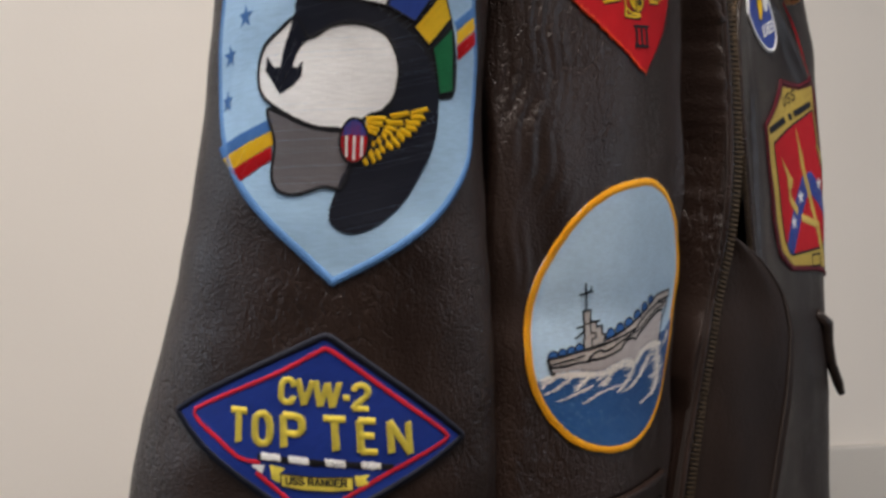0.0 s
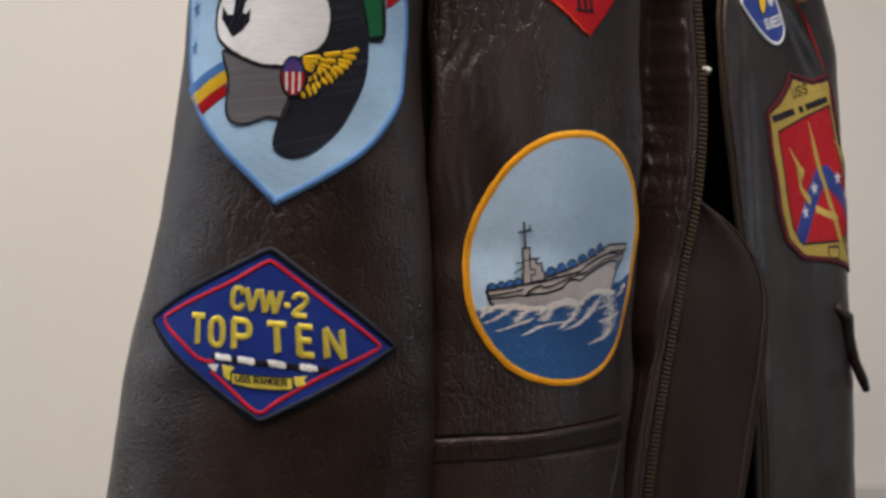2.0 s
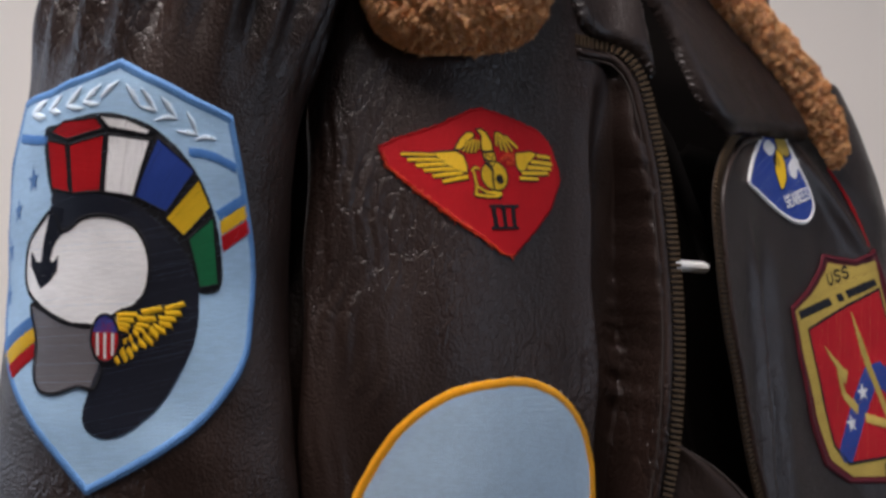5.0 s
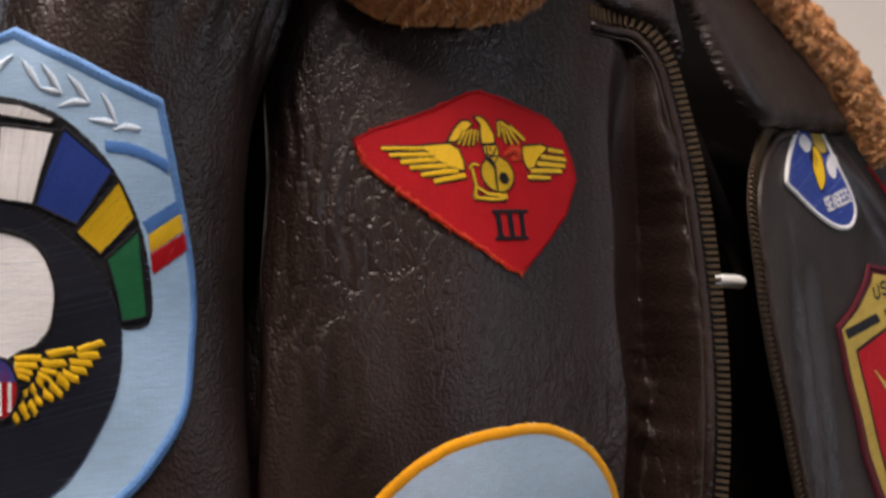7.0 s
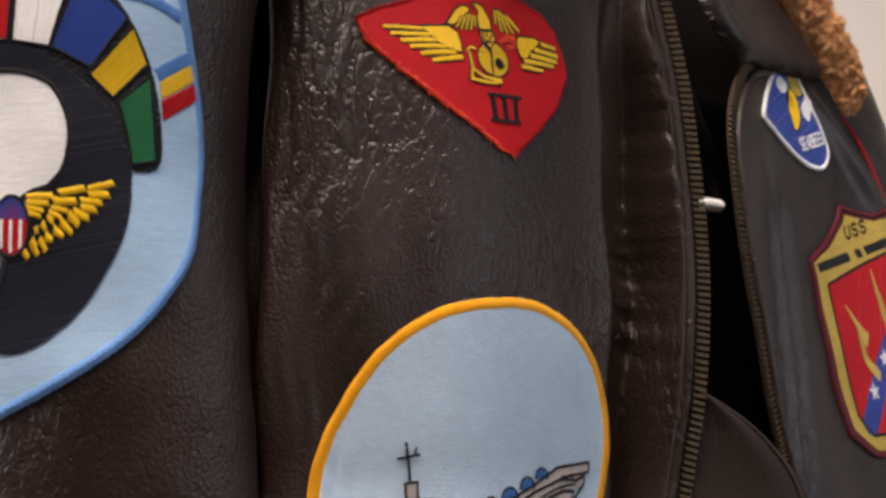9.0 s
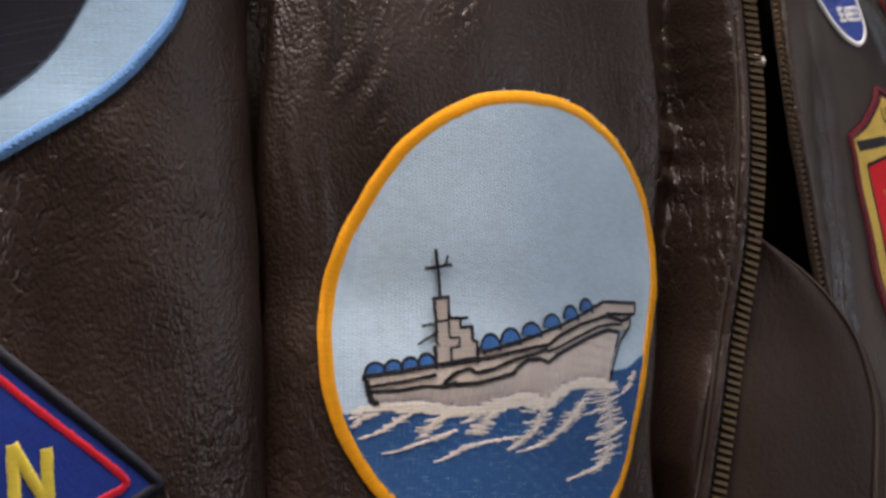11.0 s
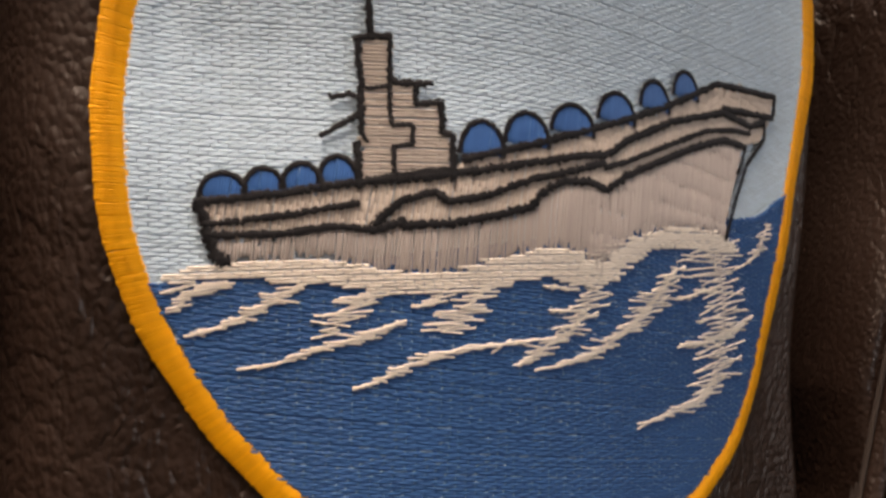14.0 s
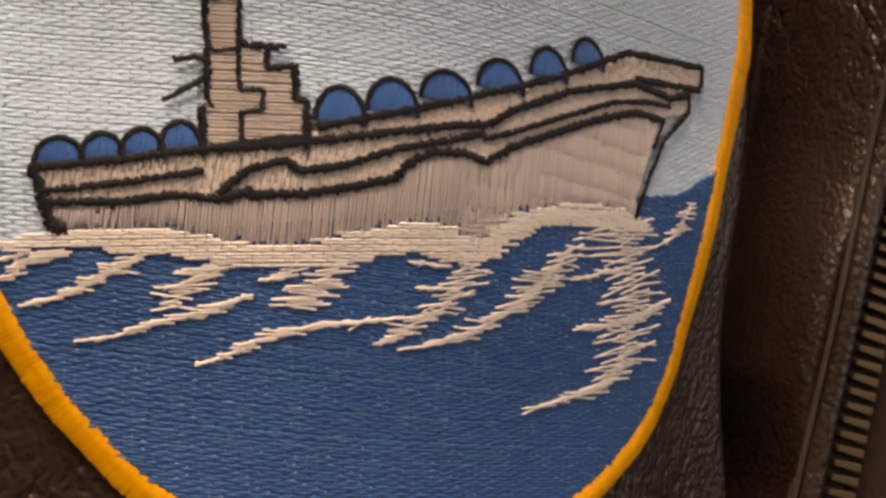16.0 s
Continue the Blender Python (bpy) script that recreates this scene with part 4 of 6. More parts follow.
# ---- designs of the patches ----
OVAL = {  # millimetres from the middle of the patch
    "foams": [([(-50.7, -29.0), (-54.0, -30.6), (-56.8, -33.0)], (0.9, 1.1, 0.4)),
        ([(-57.5, -30.7), (-55.0, -29.7)], (0.2, 0.4)),
        ([(-40.5, -28.7), (-44.9, -31.4), (-49.4, -34.1), (-54.8, -36.0)], (1.1, 1.0, 0.9, 0.3)),
        ([(-30.5, -28.8), (-34.4, -31.1), (-36.7, -34.2), (-37.6, -35.1)], (0.8, 1.5, 1.5, 1.1)),
        ([(-28.1, -33.0), (-34.4, -35.6), (-40.5, -37.6), (-44.3, -39.1), (-48.3, -39.9)], (0.4, 1.1, 1.0, 0.8, 0.3)),
        ([(-21.5, -27.6), (-23.6, -30.2), (-26.5, -30.9)], (1.0, 0.8, 0.3)),
        ([(-16.2, -27.8), (-19.0, -30.6), (-21.7, -34.0)], (1.3, 1.9, 1.9)),
        ([(-8.0, -34.4), (-16.3, -35.7), (-22.4, -36.9), (-26.5, -38.5), (-30.5, -40.5), (-34.4, -42.0)], (0.2, 1.1, 1.3, 1.0, 0.7, 0.3))],
    "foams_b": [([(-0.1, -23.4), (0.8, -28.5), (-1.9, -32.7), (-6.4, -35.2), (-11.0, -38.1)], (1.8, 2.2, 1.9, 1.5, 0.5)),
        ([(-6.4, -27.0), (-1.7, -27.2)], (0.4, 0.6)),
        ([(-5.9, -30.3), (-1.0, -30.2)], (0.4, 0.6)),
        ([(21.6, -22.3), (16.5, -27.1), (10.1, -31.7), (3.1, -35.6), (-3.1, -37.7), (-7.7, -38.5)], (1.6, 2.4, 2.1, 1.8, 1.3, 0.5)),
        ([(30.9, -17.9), (34.9, -23.5), (36.3, -29.4), (35.2, -34.3), (33.8, -39.2), (27.2, -43.4), (14.9, -46.5)], (4.4, 4.2, 3.4, 3.6, 2.6, 2.2, 1.4)),
        ([(45.9, -28.6), (39.1, -31.3), (32.0, -33.3), (23.4, -34.5)], (0.6, 2.0, 2.4, 1.0)),
        ([(33.3, -24.5), (22.5, -27.1)], (1.3, 0.5))],
    "foams_c": [([(51.2, -12.1), (48.2, -16.6), (44.6, -19.5)], (1.0, 1.5, 0.7)),
        ([(3.0, -24.6), (10.1, -19.8), (19.8, -17.6), (30.9, -16.7), (36.9, -18.4)], (3.1, 3.1, 3.1, 2.8, 1.7))],
    "girders": [([(-35.0, 3.2), (-30.2, 4.0)], 0.9),
        ([(-34.5, 3.2), (-34.4, -0.2), (-33.8, -2.7)], (1.1, 0.9, 0.8)),
        ([(-30.2, 4.0), (-30.3, -2.4)], 0.7),
        ([(-30.4, -0.2), (-29.7, -2.0), (-24.6, -1.5)], (0.7, 1.0, 1.0)),
        ([(-33.9, -2.7), (-33.0, -3.1), (-30.1, -2.4)], (0.7, 0.6, 0.6)),
        ([(-37.8, -4.6), (-35.3, -4.0)], 0.9),
        ([(-35.3, -4.1), (-33.6, -4.5)], 0.6),
        ([(-38.8, -9.7), (-34.7, -7.0), (-33.5, -5.5)], (0.6, 0.9, 0.8)),
        ([(-34.0, -2.9), (-34.0, -5.2), (-33.7, -8.7), (-32.9, -10.0)], (0.9, 0.9, 0.9, 0.6)),
        ([(-34.2, -10.2), (-33.5, -16.0)], 1.1),
        ([(-30.3, -2.5), (-30.0, -6.4), (-29.5, -7.6)], 0.7)],
    "girders_b": [([(-26.7, -2.2), (-26.7, -4.5), (-23.3, -3.8), (-23.0, -7.9), (-21.6, -8.0), (-21.2, -14.0)], (0.8, 0.9, 1.0, 1.0, 1.0, 1.0)),
        ([(-29.5, -7.6), (-27.0, -7.2), (-26.9, -9.8), (-29.4, -10.3), (-29.1, -13.5), (-28.5, -14.1)], (0.6, 0.7, 0.7, 0.6, 0.7, 0.6)),
        ([(-33.7, -15.4), (-29.8, -14.3), (-25.0, -13.2), (-21.2, -12.4)], 0.8)],
    "house": [[(-34.2, 3.3), (-30.2, 4.0), (-30.1, -2.2), (-26.8, -2.2), (-26.6, -4.5), (-23.3, -4.0), (-23.0, -7.9), (-21.6, -8.1), (-21.2, -13.2), (-33.5, -15.6)]],
    "rim": [(-0.7, 66.7), (16, 68.2), (32.4, 66.4), (47.5, 60.6), (59.7, 49.1), (65.7, 34.2), (66.7, 18.8), (62, -3.4), (57, -22.2), (48.7, -42.6), (39.2, -54.0), (26, -62.6), (9, -67.3), (-8.4, -68.5), (-23.5, -66.7), (-39.4, -60.2), (-53.0, -47.8), (-62.0, -32.1), (-65.9, -16.1), (-66.0, 0.8), (-61.4, 17.0), (-52.8, 32.2), (-42.4, 46.2), (-30.6, 56.0), (-17.3, 62.6)],
    "hull": [(-53.0, -23.4), (-49.8, -23.8), (-43.3, -22.6), (-36.8, -21.4), (-31.5, -21.4), (-26.1, -20.2), (-20.7, -19.6), (-15.0, -18.0), (-9.7, -16.6), (-7.9, -14.2), (-4.3, -12.2), (-0.0, -11.6), (3.7, -12.3), (8.5, -9.3), (17.2, -5.9), (26.8, -2.3), (34.8, -0.0), (41.3, 0.1), (39.3, -4.7), (36.9, -11.0), (35.6, -16.5), (32.4, -15.2), (20.2, -16.0), (11.2, -18.1), (7.1, -20.6), (3.1, -23.7), (-0.4, -21.9), (-5.6, -21.4), (-13.3, -23.5), (-21.9, -26.2), (-28.8, -26.5), (-36.8, -25.5), (-43.3, -25.6), (-50.1, -26.6)],
    "deck": [(-54.0, -19.2), (-33.7, -15.3), (-33.1, -13.9), (-20.6, -12.8), (-19.7, -11.0), (6.0, -2.4), (32.5, 8.7), (52.9, 10.9), (51.7, 7.0), (49.1, 3.0), (41.3, 0.1), (26.8, -2.5), (17.2, -6.0), (8.5, -9.5), (3.8, -12.4), (-4.3, -12.3), (-8.9, -16.5), (-20.7, -19.7), (-31.5, -21.5), (-36.8, -21.5), (-49.8, -23.9), (-53.0, -23.5)],
    "foam": [(-56.2, -27.7), (-49.8, -26.6), (-43.3, -25.6), (-36.8, -25.5), (-28.8, -26.5), (-21.9, -26.2), (-13.3, -23.5), (-5.6, -21.4), (-0.4, -21.9), (3.1, -23.7), (7.1, -20.6), (11.2, -18.1), (20.2, -16.0), (32.4, -15.2), (38.7, -16.5), (40.2, -18.1), (31.9, -18.9), (20.4, -18.9), (12.5, -21.5), (6.3, -25.3), (2.4, -27.2), (-1.2, -26.3), (-7.1, -25.7), (-14.8, -27.8), (-21.9, -29.1), (-30.1, -29.3), (-36.8, -28.9), (-43.3, -28.5), (-49.8, -28.5), (-56.3, -29.7)],
    "l1": [(-54.0, -19.2), (-43.4, -17.4), (-33.7, -15.3)],
    "l2": [(-53.7, -19.1), (-52.4, -23.3), (-51.4, -26.2), (-49.8, -26.4)],
    "l3": [(-52.7, -22.0), (-43.4, -20.3), (-33.6, -18.0)],
    "l4": [(-52.7, -23.3), (-43.3, -22.6), (-36.8, -21.2), (-31.5, -21.3), (-27.5, -19.9)],
    "l5": [(-31.5, -20.6), (-29.6, -18.7), (-27.6, -17.1), (-23.6, -15.7), (-21.8, -16.9), (-16.5, -15.6), (-9.2, -12.4), (-1.0, -10.0), (3.5, -8.4)],
    "l6": [(-28.2, -20.6), (-20.7, -19.6), (-15.0, -18.0), (-9.7, -16.5), (-7.9, -14.2), (-4.3, -12.2), (-0.0, -11.6), (3.8, -12.4), (8.5, -9.5), (17.2, -5.9), (26.8, -2.1), (34.8, 0.2), (42.0, 0.3)],
    "l7": [(-32.4, -15.2), (-20.9, -13.1), (-9.3, -10.2), (-1.2, -8.1), (4.3, -7.1), (8.2, -4.4), (19.2, 0.4), (34.6, 4.8), (43.4, 4.1), (49.0, 5.7)],
    "l8": [(3.5, -9.2), (8.4, -7.5), (19.4, -3.0), (29.3, 0.8), (37.5, 2.4), (43.4, 2.8)],
    "l9": [(-20.0, -11.1), (-9.5, -7.7), (6.0, -2.1), (19.1, 3.0), (32.5, 8.9), (52.9, 10.9), (52.2, 7.1), (34.6, 5.4)],
    "l10": [(49.0, 5.7), (49.1, 3.0), (42.2, -2.8), (38.9, -8.9), (35.8, -16.3)],
    "l11": [(42.0, 0.3), (39.3, -4.7)],
    "d1": [(-50.6, -15.9), (2.9, 2.0)],
    "d2": [(-45.6, -14.9), (2.6, 1.9)],
    "d3": [(-40.9, -14.0), (2.6, 1.9)],
    "d4": [(-36.4, -12.8), (2.5, 2.0)],
    "d5": [(-17.3, -6.8), (3.2, 2.8)],
    "d6": [(-10.5, -4.6), (3.5, 2.7)],
    "d7": [(-2.8, -2.2), (3.9, 2.6)],
    "d8": [(5.9, 1.0), (4.0, 2.7)],
    "d9": [(14.9, 4.6), (3.7, 2.6)],
    "d10": [(23.2, 7.8), (3.5, 2.5)],
    "wline": [(61.1, -6.1), (41.5, -14.8)],
    "mast": [(-33.7, 16.7), (-33.2, 10.6), (-32.8, 3.3)],
    "yard": [(-36.9, 11.3), (-29.3, 13.0)],
    "prong": [(-30.2, 15.3), (-31.0, 12.7)],
    "wleft": [(-59.7, -29.6), (-52.2, -28.7)],
}
SHIELD = {  # millimetres from the middle of the patch
    "quills": [([(10.4, -12.6), (18.9, -12.2)], (2.1, 2.1)),
        ([(10.4, -14.2), (17.4, -14.4)], (2.1, 1.9)),
        ([(10.0, -15.6), (15.7, -16.5)], (1.9, 1.7)),
        ([(11.0, -17.3), (14.8, -18.2)], (1.9, 1.5)),
        ([(21.4, -11.3), (29.7, -9.8)], (2.4, 2.2)),
        ([(19.5, -13.9), (26.9, -13.5)], (2.8, 2.4)),
        ([(18.9, -15.8), (23.9, -16.4)], (1.9, 1.7)),
        ([(18.1, -17.1), (21.7, -18.3)], (2.0, 1.7)),
        ([(17.4, -18.5), (19.2, -19.7)], (2.2, 1.9)),
        ([(15.5, -20.3), (16.6, -21.9)], (2.2, 1.7)),
        ([(13.6, -21.4), (13.6, -23.0)], (1.7, 1.3)),
        ([(31.4, -9.9), (39.5, -7.7)], (2.3, 2.1)),
        ([(31.4, -11.6), (38.0, -11.1)], (2.8, 2.5)),
        ([(28.8, -13.4), (35.7, -13.7)], (2.3, 2.1)),
        ([(28.8, -15.2), (33.8, -15.8)], (2.6, 2.2))],
    "quills_b": [([(26.3, -16.5), (31.1, -18.4)], (3.0, 2.2)),
        ([(24.5, -17.6), (27.7, -20.4)], (3.1, 2.4)),
        ([(21.8, -19.7), (25.5, -22.7)], (2.9, 2.2)),
        ([(19.6, -22.0), (22.5, -23.8)], (2.9, 2.2)),
        ([(16.7, -23.7), (18.8, -25.1)], (2.8, 2.0)),
        ([(14.7, -24.9), (16.8, -27.9)], (2.6, 2.0)),
        ([(12.0, -25.3), (14.0, -29.4)], (2.6, 1.9)),
        ([(9.5, -28.2), (10.8, -30.3)], (2.5, 1.7))],
    "laurel": [([(-45.7, 64.4), (-41.3, 66.3), (-36.0, 68.1)], (2.3, 4.0, 1.1)),
        ([(-45.5, 64.2), (-39.9, 62.6), (-34.3, 61.7)], (2.2, 3.3, 1.1)),
        ([(-31.0, 64.0), (-28.0, 66.3), (-24.4, 68.8)], (1.7, 3.4, 0.8)),
        ([(-31.0, 64.0), (-27.4, 62.9), (-23.8, 62.3)], (1.6, 2.5, 0.8)),
        ([(-19.9, 64.2), (-16.8, 67.2), (-13.4, 70.7)], (1.4, 3.1, 0.7)),
        ([(-19.9, 64.2), (-15.5, 63.2), (-10.9, 62.9)], (1.4, 2.1, 0.7)),
        ([(-10.7, 65.1), (-7.6, 67.9), (-3.5, 71.0)], (1.3, 2.8, 0.6)),
        ([(-10.7, 65.1), (-6.8, 64.2), (-2.8, 64.0)], (1.2, 1.9, 0.6)),
        ([(-2.1, 66.4), (0.9, 69.5), (4.8, 72.2)], (1.2, 2.6, 0.6)),
        ([(8.2, 71.1), (12.4, 67.2), (15.9, 63.2)], (0.5, 2.5, 0.8))],
    "laurel_b": [([(15.7, 69.6), (19.7, 65.8), (23.5, 61.7)], (0.5, 2.4, 1.1)),
        ([(16.2, 63.0), (19.8, 62.4), (23.5, 61.7)], (0.5, 1.6, 1.1)),
        ([(25.2, 66.7), (29.4, 63.2), (33.0, 59.6)], (0.5, 2.4, 1.1)),
        ([(23.5, 58.2), (28.1, 59.5), (33.0, 59.4)], (0.5, 1.9, 1.1)),
        ([(37.5, 62.0), (40.7, 58.4), (43.3, 54.3)], (0.6, 2.2, 1.1)),
        ([(34.2, 54.9), (38.7, 54.6), (43.8, 54.2)], (0.6, 1.9, 1.1)),
        ([(42.9, 52.4), (47.4, 53.6), (52.2, 53.4)], (0.6, 2.0, 1.2))],
    "stripe_a": [(-66.6, -22.6), (-33.3, -11.7), (-32.8, -16.6), (-62.2, -27.2)],
    "stripe_b": [(-62.2, -27.2), (-32.8, -16.6), (-32.2, -22.5), (-55.5, -32.2)],
    "stripe_c": [(-55.5, -32.2), (-33.0, -23.1), (-32.5, -28.3), (-49.3, -37.1)],
    "stripe_d": [(54.1, 27.2), (69.7, 35.3), (70.6, 31.4), (56.5, 23.9)],
    "stripe_e": [(56.5, 23.7), (70.6, 31.4), (72.5, 26.7), (57.1, 18.5)],
    "stripe_f": [(57.1, 18.1), (72.5, 26.1), (73.7, 21.1), (58.0, 12.3)],
    "helm": [(-25.3, 31.8), (-7.9, 32.1), (10.2, 29.8), (24.6, 23.6), (36.3, 14.8), (44.3, 2.8), (46.3, -7.6), (44.3, -20.2), (38.6, -30.9), (29.3, -43.7), (19.4, -52.3), (10.9, -57.1), (3.6, -58.4), (-2.7, -56.1), (-5.4, -50.9), (-3.3, -42.4), (1.1, -32.8), (5.0, -25.4), (12.5, -12.8), (21.2, -4.3), (24.3, 4.1), (22.7, 12.3), (15.7, 20.3), (3.7, 23.7), (-7.5, 23.5), (-19.9, 16.6), (-24.6, 12.6), (-23.8, 25.1)],
    "crest": [(-32.8, 55.0), (-23.9, 58.0), (-2.2, 60.8), (11.7, 59.3), (25.3, 54.7), (39.3, 45.3), (50.4, 32.1), (55.9, 18.0), (57.1, -0.3), (46.3, -3.4), (44.3, 2.8), (36.3, 14.8), (24.6, 23.6), (10.2, 29.4), (-7.9, 31.7), (-25.3, 31.8)],
    "face": [(-24.6, 26.2), (-33.4, 21.4), (-40.8, 15.5), (-43.1, 7.0), (-40.5, -1.7), (-30.9, -8.5), (-14.8, -15.1), (-0.4, -16.7), (11.2, -11.3), (18.8, -8.5), (22.9, -2.2), (24.1, 6.1), (21.7, 14.3), (15.7, 20.7), (3.7, 23.7), (-7.5, 23.0), (-18.3, 18.6)],
    "jaw": [(-36.2, -9.0), (-30.7, -9.6), (-14.8, -15.5), (-0.4, -17.1), (0.2, -23.4), (3.7, -29.6), (-0.2, -39.8), (-8.2, -39.3), (-19.9, -42.3), (-28.3, -40.8), (-32.0, -34.3), (-31.5, -21.4)],
    "anchor": [(-25.8, 28.3), (-17.7, 26.9), (-20.7, 18.7), (-23.9, 12.5), (-25.1, 7.9), (-22.9, 7.2), (-20.3, 9.9), (-20.6, 4.0), (-24.2, 0.3), (-30.3, -2.5), (-34.0, 1.3), (-39.1, 6.8), (-38.6, 12.2), (-34.6, 7.7), (-31.2, 7.5), (-30.1, 14.9), (-27.4, 22.1)],
    "red_a": [(-28.3, 55.2), (-20.4, 58.5), (-3.3, 59.0), (0.7, 55.0), (-17.5, 51.7)],
    "red_b": [(-29.8, 52.6), (-18.3, 50.1), (-14.7, 32.3), (-25.5, 34.4)],
    "red_c": [(-16.3, 49.9), (1.2, 52.9), (1.2, 32.5), (-13.1, 31.9)],
    "white_a": [(-2.0, 59.7), (10.5, 58.5), (22.7, 54.6), (20.8, 52.9), (2.9, 55.3)],
    "white_b": [(3.2, 52.9), (22.6, 51.0), (16.2, 30.5), (2.9, 32.1)],
    "blue_a": [(25.6, 52.1), (43.6, 40.8), (31.0, 25.2), (16.7, 30.5)],
    "yellow_a": [(45.7, 38.3), (51.7, 28.1), (39.0, 17.0), (30.5, 23.2)],
    "green_a": [(52.9, 25.1), (55.6, 0.2), (46.3, -1.7), (44.3, 6.9), (41.1, 16.1)],
    "arc_a": [(-57.7, 56.6), (-42.7, 54.0), (-30.6, 52.7)],
    "arc_b": [(40.4, 47.8), (51.5, 47.0), (64.0, 43.7)],
    "stars": [(-40.7, 38.9), (-53.4, 28.3), (-63.0, 13.8), (-62.9, -4.0)],
    "badge": [(4.9, -21.2), (6.3, 8.8)],
    "rim": [(4, 80), (16, 75.5), (27, 71.7), (42, 66.8), (60, 62.5), (66, 48), (73, 28), (77, 8), (76, -8), (71, -26), (56, -43), (41, -55), (19, -68), (-3.4, -79.4), (-18, -66.6), (-35, -52.6), (-48, -41), (-59, -29), (-68, -12.6), (-74, 8.5), (-74, 37), (-66, 56), (-62, 72), (-40, 71.5), (-20, 74), (-6, 77)],
}
DIAMOND = {  # millimetres from the middle of the patch
    "rim": [(3.4, 43.2), (69.0, -4.1), (4.2, -42.9), (-69.4, 6.6)],
    "l_a": [(-19.0, -13.3), (-27.7, -11.6), (-38.5, -4.1), (-51.0, 3.5), (-53.8, 7.2), (-49.1, 10.1), (-17.6, 24.3), (0.3, 34.6), (4.9, 35.4), (13.3, 29.6), (34.1, 13.9), (55.2, -1.3), (56.7, -4.5), (50.7, -7.9), (30.0, -18.4), (11.8, -30.7), (5.2, -36.5), (0.4, -35.3), (-10.0, -26.2), (-19.9, -17.9)],
    "cvw": [(-14.1, 12.1), (22.1, 9.0)],
    "cvwt": [(-14.3, 24.4), (20.6, 21.5)],
    "top": [(-31.6, -5.4), (40.4, -11.0)],
    "topt": [(-35.1, 10.6), (39.5, 4.8)],
    "bar": [(-19.8, -11.0), (-1.3, -12.6), (32.4, -15.5)],
    "blocks": [(-14.7, -10.7), (-3.8, -11.9), (10.0, -13.3), (23.6, -14.5)],
    "tri": [(-22.2, -14.6), (-16.8, -14.3), (-17.4, -18.3)],
    "banner": [(-10.2, -18.0), (-3.2, -18.7), (4.0, -19.3), (17.0, -19.4), (17.3, -25.2), (9.1, -25.7), (-0.3, -25.2), (-9.7, -23.5)],
    "tail_a": [(-14.9, -14.2), (-8.9, -15.5), (-10.7, -18.3), (-9.8, -22.2), (-13.5, -20.5)],
    "tail_b": [(17.4, -18.9), (23.3, -18.5), (21.7, -20.4), (23.0, -23.0), (18.4, -23.6)],
    "ranger": [(-8.5, -23.2), (16.3, -24.2)],
    "rangert": [(-8.9, -18.2), (16.0, -18.9)],
}
